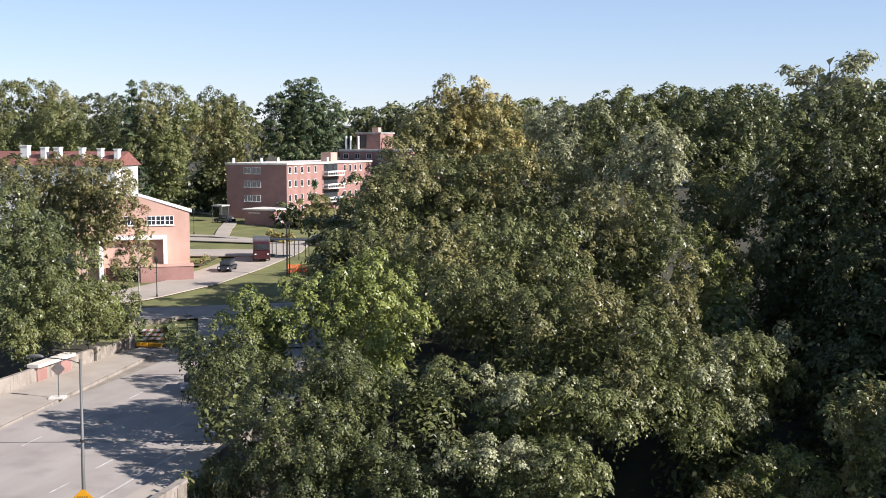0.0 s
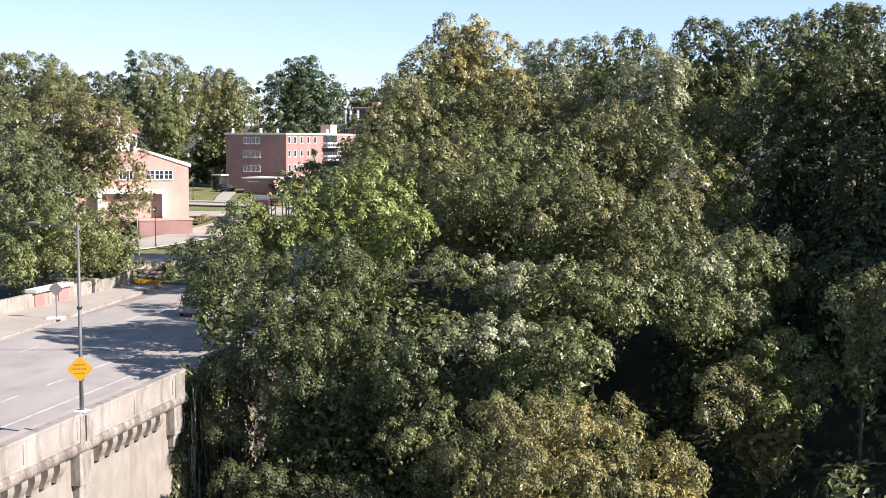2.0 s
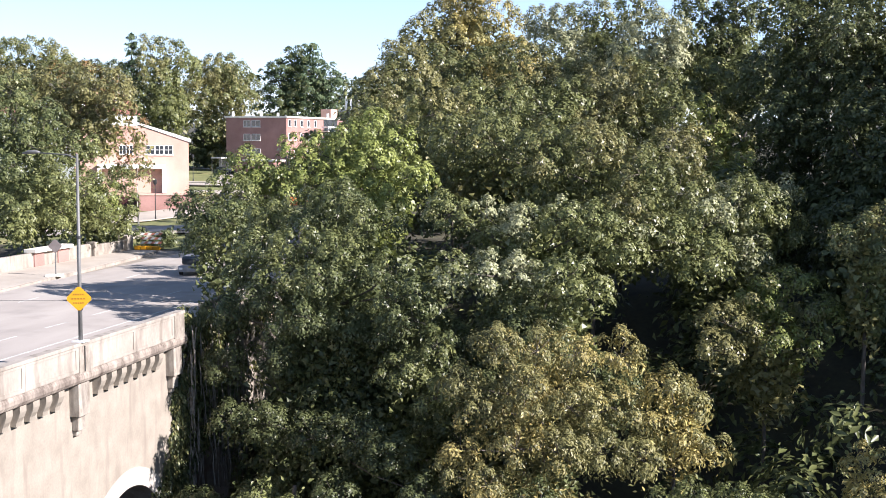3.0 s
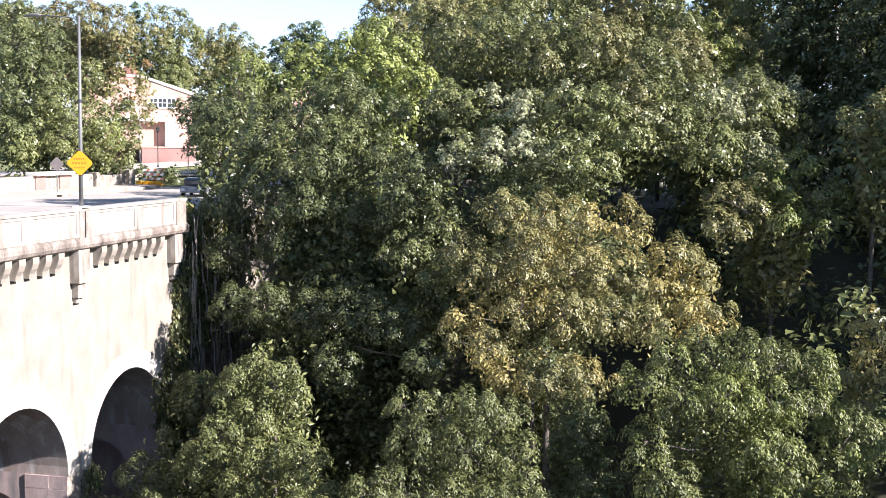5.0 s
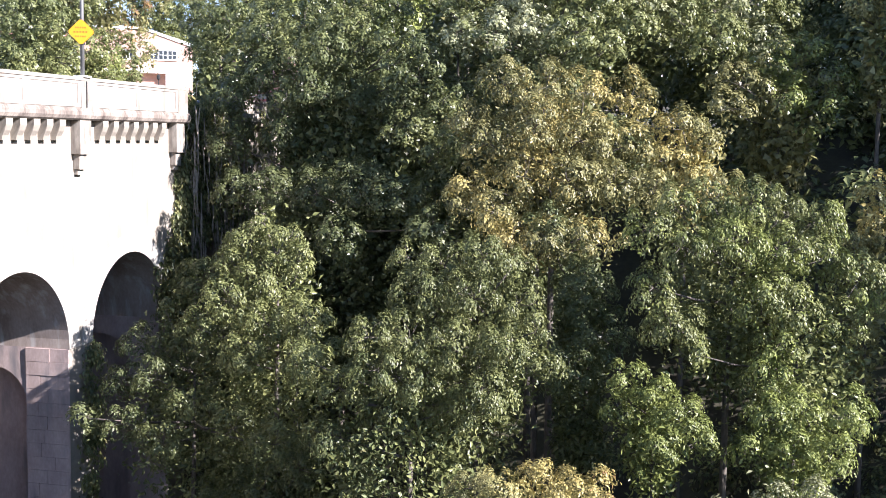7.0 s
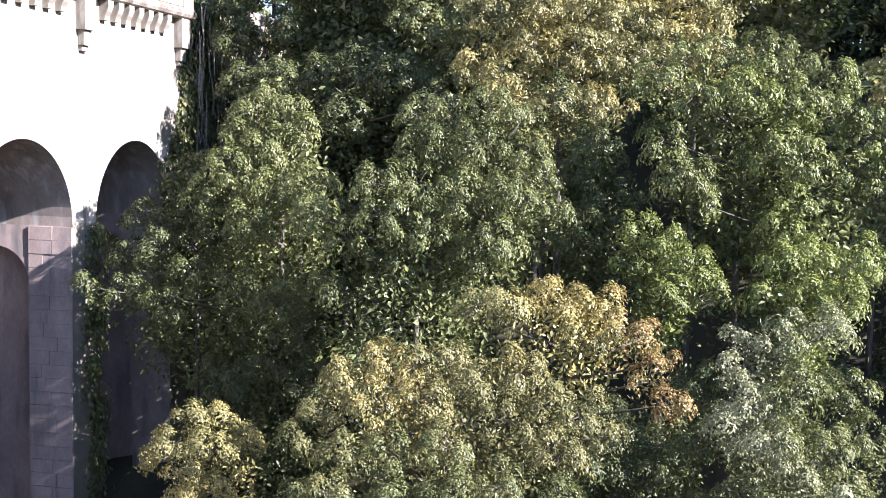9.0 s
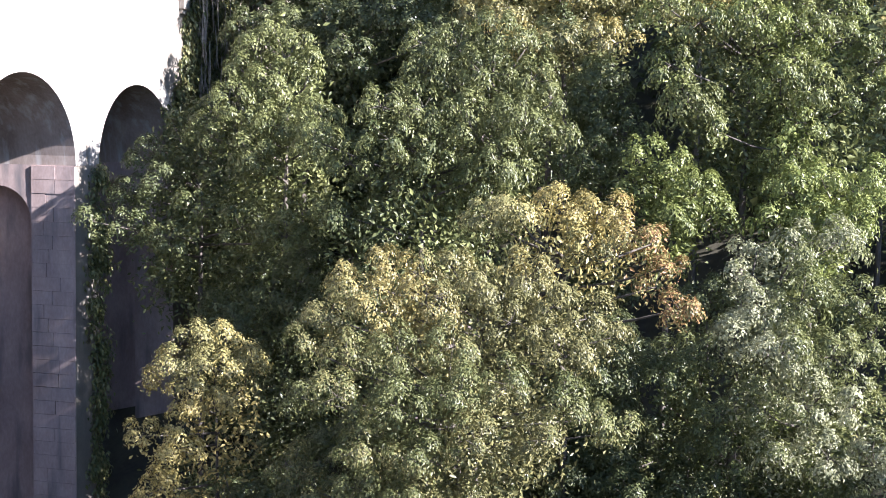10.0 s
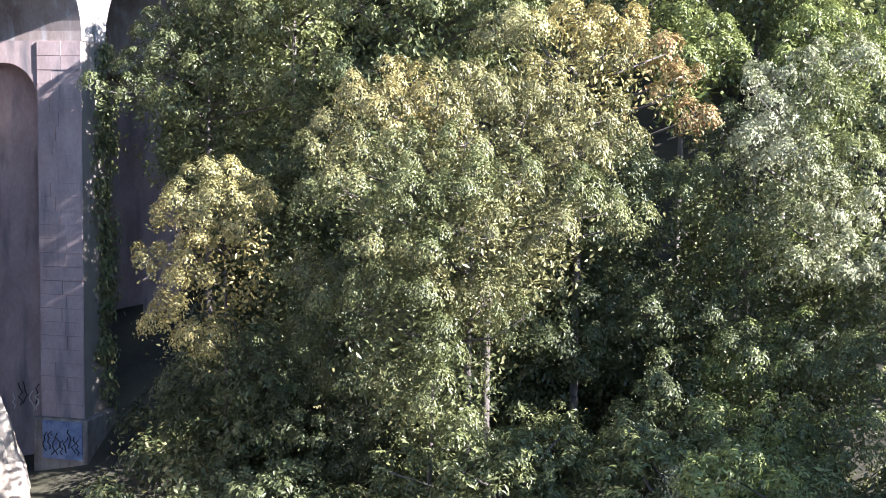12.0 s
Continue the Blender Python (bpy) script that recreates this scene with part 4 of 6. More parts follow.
broad_tree("olive-green tree on the slope", "olive", [(6.9, 54.5, 29.2, 0.89), (5.9, 54.1, 27.2, 0.69), (7.3, 54.5, 27.4, 0.89)], second="gold", share=0.4)
broad_tree("small bright green understorey tree", "fresh", [(-3.1, 44.1, 22.4, 0.68), (-2.0, 44.1, 21.8, 0.84), (-1.0, 44.0, 21.2, 0.8), (-0.3, 44.0, 20.4, 0.72), (-3.3, 44.3, 21.4, 0.6), (-1.7, 43.4, 20.3, 0.71)], deep=2)
broad_tree("bright green understorey tree", "fresh", [(2.4, 44.5, 21.3, 0.84), (3.5, 44.4, 21.6, 0.8), (4.9, 44.5, 21.6, 0.84), (1.7, 43.9, 20.3, 0.6), (3.0, 43.4, 20.3, 0.75), (4.3, 43.4, 20.2, 0.75)], deep=2)
broad_tree("broad green tree with drooping leaf clusters", "mid", [(0.5, 36.2, 19.0, 0.43), (1.1, 38.3, 19.7, 0.59), (2.3, 37.9, 19.8, 0.68), (3.5, 38.3, 20.0, 0.62), (1.1, 35.4, 18.3, 0.73), (2.3, 35.4, 18.5, 0.8), (3.9, 36.4, 18.3, 0.76), (0.5, 35.4, 17.3, 0.67), (1.8, 34.4, 17.1, 0.78)], second="pale", share=0.45)
broad_tree("broad green tree with drooping leaf clusters", "mid", [(3.2, 34.9, 17.0, 0.79), (4.5, 35.9, 17.2, 0.68), (2.4, 34.0, 15.7, 0.8), (3.8, 34.4, 15.7, 0.78), (1.2, 34.4, 15.5, 0.65), (3.1, 33.6, 14.4, 0.7), (4.4, 34.0, 14.2, 0.71), (1.8, 33.8, 14.1, 0.61)], second="pale", share=0.35)
broad_tree("small tree with bright yellow-green autumn leaves", "gold", [(-17.3, 36.8, 16.0, 0.57), (-16.2, 37.1, 16.0, 0.5), (-17.7, 36.3, 15.3, 0.59), (-16.1, 36.0, 15.2, 0.71), (-15.4, 37.3, 15.3, 0.51), (-18.7, 36.3, 14.7, 0.46), (-16.7, 35.0, 14.3, 0.69), (-17.2, 32.9, 13.6, 0.48), (-15.4, 35.3, 14.3, 0.51), (-16.2, 33.3, 13.2, 0.6), (-16.8, 33.4, 11.8, 0.68), (-15.8, 33.3, 11.1, 0.6)], second="olive", share=0.4, deep=0.5, dense=0.3)
broad_tree("small oak with yellow and rust-brown leaves", "gold", [(-7.0, 35.3, 20.6, 0.58), (-6.0, 34.9, 20.7, 0.54), (-4.6, 35.4, 20.9, 0.64), (-3.6, 35.4, 20.8, 0.64), (-3.8, 34.9, 19.8, 0.63), (-2.7, 34.9, 20.2, 0.54), (-2.0, 34.9, 20.0, 0.54), (-1.4, 34.7, 19.4, 0.47), (-1.8, 34.4, 18.8, 0.56), (-1.1, 34.4, 18.2, 0.41)], second="olive", share=0.45, third="rust", deep=0.5, dense=0.3, set_back=-1.2)
broad_tree("big oak turning yellow-green with rusty patches", "olive", [(-9.6, 33.3, 19.2, 0.54), (-10.5, 32.9, 18.7, 0.54), (-8.6, 33.3, 19.0, 0.54), (-7.7, 33.7, 19.2, 0.49), (-11.0, 32.3, 17.7, 0.53), (-9.4, 31.6, 18.1, 0.66), (-8.0, 31.9, 18.3, 0.66), (-6.6, 32.8, 18.7, 0.62), (-5.4, 33.4, 19.0, 0.69), (-4.5, 32.8, 18.3, 0.62), (-5.6, 32.0, 17.9, 0.72), (-3.6, 32.8, 18.0, 0.62), (-2.9, 32.8, 17.5, 0.53), (-4.0, 31.6, 17.1, 0.66)], second="gold", share=0.25, hang=0.8, deep=1, dense=0.7)
broad_tree("big oak turning yellow-green, its lower boughs in part shade", "olive", [(-7.0, 31.0, 17.3, 0.64), (-8.4, 30.4, 17.2, 0.63), (-9.7, 30.3, 17.0, 0.58), (-11.3, 31.2, 17.0, 0.42), (-11.0, 30.1, 15.8, 0.49), (-9.8, 29.6, 16.0, 0.62), (-8.1, 29.4, 15.9, 0.66), (-6.7, 29.8, 16.2, 0.67), (-5.3, 30.4, 16.5, 0.68), (-4.0, 30.3, 16.1, 0.63), (-2.8, 30.7, 15.7, 0.5), (-2.3, 30.6, 15.4, 0.31), (-9.0, 29.2, 14.8, 0.61), (-7.4, 29.1, 14.7, 0.65), (-5.9, 29.4, 15.0, 0.73), (-4.4, 29.8, 15.2, 0.67)], second="mid", share=0.55, hang=0.8, deep=2, dense=0.7)
broad_tree("green lower boughs of an oak hanging over the ravine floor", "mid", [(-7.2, 29.4, 12.3, 0.66), (-6.1, 29.6, 13.2, 0.62), (-5.1, 29.9, 12.9, 0.57), (-7.7, 29.1, 13.5, 0.6), (-9.1, 29.2, 13.7, 0.55), (-7.3, 29.2, 11.0, 0.66), (-6.5, 29.0, 10.3, 0.37), (-8.4, 29.4, 11.0, 0.53), (-10.4, 29.8, 13.3, 0.48), (-11.5, 30.3, 13.9, 0.49)], second="olive", share=0.3, hang=0.9, deep=1, dense=0.5)
# dark-leaved fillers: shade of the gaps put in as deep green foliage
broad_tree("dark-leaved tree filling a shaded gap deep in the ravine", "deep", [(-18.3, 46.7, 16.4, 1.26), (-19.6, 45.6, 15.5, 1.03), (-16.7, 46.6, 17.4, 1.05), (-15.6, 44.5, 15.9, 0.9)], dense=2.0)
broad_tree("dark-leaved tree filling a shaded gap deep in the ravine", "deep", [(-5.2, 49.7, 24.9, 1.34), (-4.3, 48.7, 23.3, 1.21), (-5.4, 46.5, 22.2, 0.94), (-6.8, 50.5, 27.5, 0.91)], dense=2.0)
broad_tree("dark-leaved tree filling the shaded gap under the wood's edge", "deep", [(-0.4, 38.5, 17.9, 0.87), (-0.5, 37.5, 16.2, 0.93), (-1.4, 35.4, 15.8, 0.72), (-0.0, 35.5, 14.5, 0.88), (-2.2, 34.4, 12.5, 0.78), (-0.6, 34.4, 12.5, 0.78), (-1.6, 33.5, 10.7, 0.83)], dense=1.2, second="mid", share=0.3)
# lighter leaf colour stands in for sun flecks, deep green for the shade
broad_tree("dark green tree on the ravine floor, fresh leaves standing in for sunlit sprays", "deep", [(0.6, 35.5, 13.5, 0.88), (2.1, 36.0, 14.0, 0.89), (3.5, 35.5, 13.3, 0.96), (0.5, 33.5, 11.5, 0.9), (2.0, 33.5, 11.9, 0.9), (3.5, 33.5, 11.4, 0.9), (1.4, 31.5, 10.1, 0.85), (3.0, 31.5, 9.8, 0.85), (-0.3, 31.4, 10.0, 0.71), (-2.2, 31.4, 9.8, 0.78)], dense=1.2, second="fresh", share=0.25)
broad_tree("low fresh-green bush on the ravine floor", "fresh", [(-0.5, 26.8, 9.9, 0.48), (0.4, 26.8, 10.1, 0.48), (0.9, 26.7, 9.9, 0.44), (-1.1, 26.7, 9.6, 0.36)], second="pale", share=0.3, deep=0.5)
# added between the piers to keep sun off their sides
broad_tree("dark green tree added to shade the bridge piers", "deep", [(-24.0, 57.5, 20.0, 2.3), (-25.0, 55.5, 16.5, 2.3), (-23.0, 54.5, 12.5, 2.5), (-25.8, 57.5, 23.5, 1.6), (-21.5, 56.5, 24.0, 2.0)], dense=1.8)
# another dark filler, closing a bright hole where the wood is black with shade
broad_tree("dark-leaved tree filling a black gap deep in the wood", "deep", [(3.7, 98.1, 41.9, 2.0), (4.3, 96.2, 39.0, 2.2), (5.6, 94.2, 36.2, 2.1), (6.9, 91.1, 33.3, 2.1), (8.2, 95.3, 40.1, 2.4)], dense=1.5)
# two dense trees added as sun blockers for the ground to their left
broad_tree("dense dark tree added behind the turning oak to cast shade", "deep", [(-8.0, 36.5, 14.0, 2.6), (-5.0, 37.0, 11.5, 2.6), (-11.0, 36.5, 11.0, 2.6), (-8.0, 36.5, 8.5, 2.8), (-4.2, 37.0, 15.5, 2.2), (-12.5, 37.0, 7.5, 2.4)], dense=2.2)
broad_tree("dense dark tree added under the layered crowns to cast shade", "deep", [(-9.0, 60.5, 33.0, 2.4), (-6.0, 60.5, 30.0, 2.6), (-11.5, 59.0, 29.5, 2.4), (-8.0, 61.0, 35.5, 1.8), (-13.0, 60.5, 32.0, 2.0)], dense=2.0)
broad_tree("dense green tree behind the bridge wall", "mid", [(-59.7, 93.9, 47.3, 1.7), (-58.1, 92.1, 44.9, 2.1), (-56.0, 93.1, 44.7, 1.9), (-55.8, 91.0, 42.6, 1.9), (-53.8, 94.0, 42.4, 1.8), (-57.0, 90.2, 41.2, 2.1), (-53.8, 91.0, 40.2, 1.9), (-53.4, 96.0, 38.7, 1.8), (-56.1, 89.6, 37.7, 1.8), (-53.8, 91.9, 37.2, 1.6), (-55.9, 88.1, 36.0, 1.12)], second="deep", share=0.4, deep=2, dense=1.2, set_back=-4.5)
broad_tree("green tree behind the end of the bridge wall", "mid", [(-54.6, 102.3, 39.1, 1.48), (-53.7, 102.8, 37.2, 1.4), (-53.6, 97.3, 36.4, 1.5), (-54.0, 102.1, 35.6, 1.11), (-54.3, 99.8, 37.4, 1.5)], second="fresh", share=0.2, deep=1, dense=1.0, set_back=-3.5)
broad_tree("low green tree behind the bridge wall", "mid", [(-59.0, 80.0, 36.6, 1.9), (-59.0, 86.0, 37.0, 2.1), (-59.2, 92.0, 37.0, 2.1), (-59.0, 97.5, 36.8, 1.9)], second="deep", share=0.5, deep=0.5, dense=0.5)
broad_tree("low green tree behind the end of the bridge wall", "mid", [(-58.8, 102.0, 36.6, 1.8), (-59.8, 106.0, 36.8, 1.9), (-60.6, 100.0, 38.5, 2.1)], second="deep", share=0.5, deep=0.5, dense=0.5)
broad_tree("thin brownish tree with bare limbs", "olive", [(-70.9, 114.7, 48.4, 2.2), (-66.6, 114.2, 49.0, 2.2), (-62.2, 113.2, 48.5, 2.1), (-59.4, 112.9, 47.3, 1.6), (-64.1, 113.1, 45.5, 2.0), (-68.7, 114.2, 46.5, 2.2), (-72.6, 115.1, 48.6, 2.1), (-67.9, 114.6, 49.0, 2.0), (-63.3, 114.0, 49.3, 1.9), (-60.0, 113.9, 48.7, 1.7)], second="rust", share=0.05, dense=0.9, deep=3, bark=BARK_PALE)
broad_tree("sparse tree with orange-brown leaves before the hall", "olive", [(-62.1, 120.8, 44.1, 1.5), (-61.3, 121.4, 40.9, 1.7), (-64.9, 122.0, 42.7, 1.8), (-64.0, 121.8, 39.0, 1.44), (-60.2, 120.5, 39.9, 0.99)], second="rust", share=0.35, lush=0.5, dense=0.12, deep=0, bark=BARK_PALE)


def shrubs(name, places, leaf, kind, label, height):
    """Undergrowth: loose heaps of leaves over the ground, one object."""
    rng = np.random.default_rng(len(places) + 5)
    b = np.array([(x, y, ground_z(x, y) + h) for x, y, h in places])
    d = unit(rng.normal(size=(len(b), 3)) * 0.5 + np.array([0, -0.4, 0.8]))
    p, n, a, s = leaf_cloud(rng, b, d, height, int(height * height * 2.6 / (leaf * leaf * 0.26)), leaf, 0.7, 0.4)
    return tagged(new(name, leaf_mesh(name, p, n, a, s, [LEAF[k] for k in kind], rng.integers(0, len(kind), len(p)))), label, "undergrowth", kind="stuff")


rng = np.random.default_rng(3)
# low trees of the ravine floor
tree(0.5, 27.5, 11.2, 4.4, 8, "mid", "low spreading tree on the ravine floor", second="fresh", share=0.3, leaf=0.16)
tree(-5.4, 30.3, 10.8, 3.6, 8, "deep", "low green tree under the big oak", second="mid", share=0.4, leaf=0.16)
tree(-12, 30.5, 8.2, 3.6, 7, "deep", "low green tree on the ravine floor", second="mid", share=0.3, leaf=0.16)
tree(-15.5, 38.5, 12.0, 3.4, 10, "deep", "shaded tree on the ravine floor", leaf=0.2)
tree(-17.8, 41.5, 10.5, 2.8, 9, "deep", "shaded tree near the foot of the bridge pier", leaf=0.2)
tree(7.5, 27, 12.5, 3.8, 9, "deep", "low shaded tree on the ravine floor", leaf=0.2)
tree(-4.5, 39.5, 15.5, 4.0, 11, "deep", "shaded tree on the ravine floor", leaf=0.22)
# unseen trees right of the camera's way, added to throw shade into the wood
tree(26, 50, 44, 7, 26, "deep", "unseen tall tree on the sunward side, added to shade the ravine", leaf=0.9, bough=1.5)
tree(26, 65, 52, 7.5, 32, "deep", "unseen tall tree on the sunward side, added to shade the wood", leaf=0.9, bough=1.5, fill=1.2)
tree(27, 80, 60, 8.5, 36, "deep", "unseen tall tree on the sunward side, added to shade the wood", leaf=0.9, bough=1.6, fill=1.2)
tree(30, 96, 64, 9, 38, "deep", "unseen tall tree on the sunward side, added to shade the wood", leaf=1.0, bough=1.7, fill=1.2)
tree(14.8, 26.0, 23.5, 5.6, 17, "mid", "unseen green tree on the sunward side, added to shade the ravine", leaf=0.5, bough=0.9)
tree(18.0, 34, 24, 5.5, 18, "mid", "unseen green tree on the sunward side, added to shade the ravine", leaf=0.5, bough=0.9)
tree(36, 108, 62, 8, 26, "mid", "unseen tall tree on the wooded rise, added to shade the wood", leaf=0.9, bough=1.6)
places = [(rng.uniform(-20.5, 16), y, rng.uniform(0.2, 6.0)) for y in rng.uniform(20, 60, 330)]
places += [(rng.uniform(-26, -19), y, rng.uniform(0.2, 3.2)) for y in rng.uniform(42, 60, 70)]
shrubs("undergrowth", places, 0.26, ("deep", "mid", "deep", "olive"), "dense shaded undergrowth on the ravine floor", 1.25)
places = [(rng.uniform(-27, 30), y, rng.uniform(0.5, 9.0)) for y in rng.uniform(58, 120, 330)]
shrubs("undergrowth", places, 0.58, ("deep", "mid", "deep"), "dense shaded undergrowth on the wooded slope", 2.4)


# airy and shaded trees at the edge of the wood
tree(14.8, 165, 65.6, 5.6, 13, "pale", "airy pale tree with visible limbs", lush=0.5, bark=BARK_PALE)
tree(12.5, 84, 47, 6.5, 22, "deep", "shaded dark green tree in the ravine wood")
tree(22, 95, 52, 7, 24, "deep", "shaded dark green tree in the ravine wood")
# hidden trees past the bridge end, added to shade the road and campus lawn
tree(-33, 113, 46, 6.0, 13, "mid", "mostly hidden roadside tree past the bridge, added to shade the road")
tree(-38, 127, 46.5, 5.5, 12, "mid", "mostly hidden roadside tree past the bridge, added to shade the road")
tree(-22, 133, 49, 7.5, 17, "mid", "hidden tree in the wood, added to shade the campus lawn")
tree(-36, 139, 50.5, 6, 16, "mid", "hidden tree between the road and the campus lawn, added for shade")
tree(-36, 129, 49.5, 5.5, 15, "mid", "hidden tree between the road and the campus lawn, added for shade")
tree(-37, 155, 47, 5.5, 12, "mid", "hidden tree between the road and the campus lawn, added for shade")
# skyline
broad_tree("broad olive-green tree on the skyline", "olive", [(-156.8, 247.3, 62.0, 4.2), (-150.6, 247.1, 62.4, 3.8), (-145.1, 246.7, 61.1, 3.1), (-154.0, 244.7, 54.7, 4.9), (-144.1, 242.4, 55.9, 4.4), (-140.8, 246.5, 59.0, 2.7)], second="mid", share=0.5, group="skyline trees", deep=8)
broad_tree("rounded green tree on the skyline", "mid", [(-135.5, 232.4, 55.8, 4.4), (-129.9, 231.8, 54.2, 3.4), (-139.3, 232.0, 53.6, 3.6), (-146.1, 232.1, 51.0, 3.8), (-161.3, 243.0, 58.7, 5.5), (-158.2, 237.9, 51.2, 5.4)], group="skyline trees", deep=8)
broad_tree("dark grey-green tree on the skyline", "deep", [(-171.1, 311.9, 62.2, 3.4), (-167.0, 314.0, 61.9, 3.7), (-167.2, 310.8, 54.7, 5.1), (-176.3, 313.3, 61.9, 2.3), (-161.0, 307.3, 53.9, 4.2)], group="skyline trees", deep=8)
broad_tree("tall broad green tree on the skyline", "mid", [(-113.3, 229.9, 60.4, 3.5), (-109.3, 230.7, 60.9, 3.1), (-106.5, 231.5, 58.6, 2.7), (-111.6, 229.4, 55.1, 4.4), (-115.1, 228.0, 51.1, 3.7), (-109.8, 230.1, 49.6, 3.7), (-116.8, 230.5, 56.6, 2.7)], second="olive", share=0.2, group="skyline trees", deep=8)
broad_tree("olive-green tree on the skyline", "olive", [(-106.4, 239.6, 57.9, 2.8), (-103.1, 241.7, 58.3, 3.1), (-106.5, 238.1, 52.5, 3.9), (-101.2, 239.3, 53.1, 4.1), (-99.3, 242.6, 56.4, 2.9), (-96.9, 241.4, 53.7, 2.6), (-109.6, 237.8, 50.1, 3.2)], second="mid", share=0.3, group="skyline trees", deep=8)
broad_tree("dark tree behind the skyline wood", "deep", [(-146.1, 331.2, 65.2, 2.1), (-142.6, 331.2, 63.9, 2.1), (-138.1, 331.0, 63.5, 1.8), (-134.8, 331.5, 61.4, 2.7)], group="skyline trees", deep=4)
broad_tree("broad old pine with layered dark boughs", "pine", [(-109.8, 317.3, 68.2, 2.3), (-113.7, 317.6, 66.7, 2.9), (-117.2, 317.1, 62.7, 3.7), (-121.2, 316.6, 60.8, 2.9), (-109.4, 316.5, 62.0, 4.6), (-104.6, 317.7, 62.7, 3.2), (-101.5, 318.1, 60.2, 2.0), (-116.8, 315.8, 55.8, 5.1), (-106.6, 314.8, 55.8, 5.1), (-121.8, 315.7, 54.0, 3.2), (-102.1, 315.7, 54.0, 3.2), (-112.4, 312.6, 50.6, 4.8)], second="deep", share=0.3, flat=0.5, group="conifers", deep=8)
for x, y, top, r, kind in [(-98, 352, 62.8, 11, "deep"), (-80, 350, 62, 10, "deep"), (-8.5, 245, 65, 8.5, "mid"), (-18, 240, 63.7, 7.5, "mid"), (-40.7, 242, 62.2, 8, "mid"), (5.8, 250, 64.8, 10, "mid"),
                           (-30, 245, 60.5, 7, "deep"), (24, 255, 66, 10, "mid"), (40, 260, 67, 11, "mid"), (-86, 335, 62, 9, "deep"), (-66, 340, 61, 9, "deep"), (-52, 262, 61, 8, "mid")]:
    tree(x, y, top, r, 17, kind, "distant tree on the wooded skyline", leaf=0.0032 * y, bough=0.0075 * y, group="skyline trees")
conifer(-117, 228, 64.3, 4.5, "tall dark spire-shaped conifer behind the lawn")
conifer(-75.2, 221, 44.4, 2.6, "small dark conifer beside the apartment wall", foot=0.6)


rng = np.random.default_rng(8)
b = np.array([(rng.uniform(-330, 190), rng.uniform(350, 430), rng.uniform(38, 62 + 3 * math.sin(k * 0.7))) for k in range(900)])
p, n, a, s = leaf_cloud(rng, b, unit(rng.normal(size=(len(b), 3)) * 0.4 + np.array([0, -0.7, 0.5])), 4.5, 34, 1.8, 0.7, 0.4)
tagged(new("far_woods", leaf_mesh("far_woods", p, n, a, s, [LEAF["mid"], LEAF["deep"], LEAF["olive"]], rng.integers(0, 3, len(p)), slim=0.6, simple=True)), "distant wooded ridge behind the campus", "woods", kind="stuff")


# ---- campus roads and paths ----
strip("cross_street", [(-95, 112), (-70, 120), (-56, 126), (-40, 133), (-10, 150)], 8.5, ASPHALT, 0.16, "grey street beyond the bridge end", "road")
strip("road_end", [(-41, 109), (-44, 118), (-48, 127)], 17, ASPHALT, 0.14, "worn grey road running off the bridge", "road")
strip("campus_road", [(-76, 126), (-70, 134), (-67, 146), (-66.5, 160), (-67, 178), (-70, 192)], 8, PAVING, 0.2, "pale campus road beside the hall", "road")
strip("forecourt", [(-82, 174), (-74, 175), (-66, 176)], 9, PAVING, 0.22, "pale paved forecourt between the hall and the shelter", "paving")
strip("car_park", [(-94, 192), (-50, 188)], 5, PAVING, 0.24, "pale paved forecourt before the apartment block", "paving")
strip("lawn_path", [(-96, 197), (-86, 197), (-76, 193)], 2.2, PAVING, 0.2, "pale concrete path across the lawn", "path")
strip("lawn_path", [(-84, 196), (-88, 207), (-91.5, 218)], 2.6, PAVING, 0.22, "pale concrete path across the lawn", "path")
strip("lawn_path", [(-108, 238), (-98, 232), (-91.5, 218)], 2.0, PAVING, 0.2, "pale concrete path up to the apartment door", "path")
strip("planting_bed", [(-73.2, 160), (-74.5, 170)], 2.2, SOIL, 0.3, "dark planting bed beside the campus road", "bed")


def window_unit(parent, u0, u1, z0, z1, side, base, mullions=1):
    """A window on a wall: side 'y' for the end wall at y=base, 'x' for the long wall at x=base. Frame, sill and panes."""
    def b(bm, a0, a1, h0, h1, d0, d1):
        if side == "y":
            box(bm, a0, a1, base - d1, base - d0, h0, h1)
        else:
            box(bm, base + d0, base + d1, a0, a1, h0, h1)
    win = new("window")
    win.parent = parent
    win.empty_display_size = 0.2
    bm = bmesh.new()
    t = 0.07
    b(bm, u0, u1, z0, z0 + t, 0.0, 0.06)
    b(bm, u0, u1, z1 - t, z1, 0.0, 0.06)
    for k in range(mullions + 2):
        c = u0 + (u1 - u0 - t) * k / (mullions + 1)
        b(bm, c, c + t, z0 + t, z1 - t, 0.0, 0.06)
    part("frame", bm, WHITE, win)
    bm = bmesh.new()
    b(bm, u0 - 0.1, u1 + 0.1, z0 - 0.12, z0, 0.0, 0.14)
    part("sill", bm, LIMESTONE, win)
    for k in range(mullions + 1):
        c0 = u0 + t + (u1 - u0 - t) * k / (mullions + 1)
        c1 = u0 + (u1 - u0 - t) * (k + 1) / (mullions + 1)
        bm = bmesh.new()
        b(bm, c0, c1, z0 + t, z1 - t, 0.004, 0.03)
        part("pane", bm, GLASS, win)
    return win


# ---- apartment block ----
AZ = 36.8
apt = thing("apartment_building", "four-storey red brick apartment block with a flat pale-edged roof", "building", at=(-82.9, 226.3, AZ), turn=-10)
bm = bmesh.new()
box(bm, -14.0, 0, 0, 38, -2, 11.0)
part("wall", bm, BRICK, apt)
bm = bmesh.new()
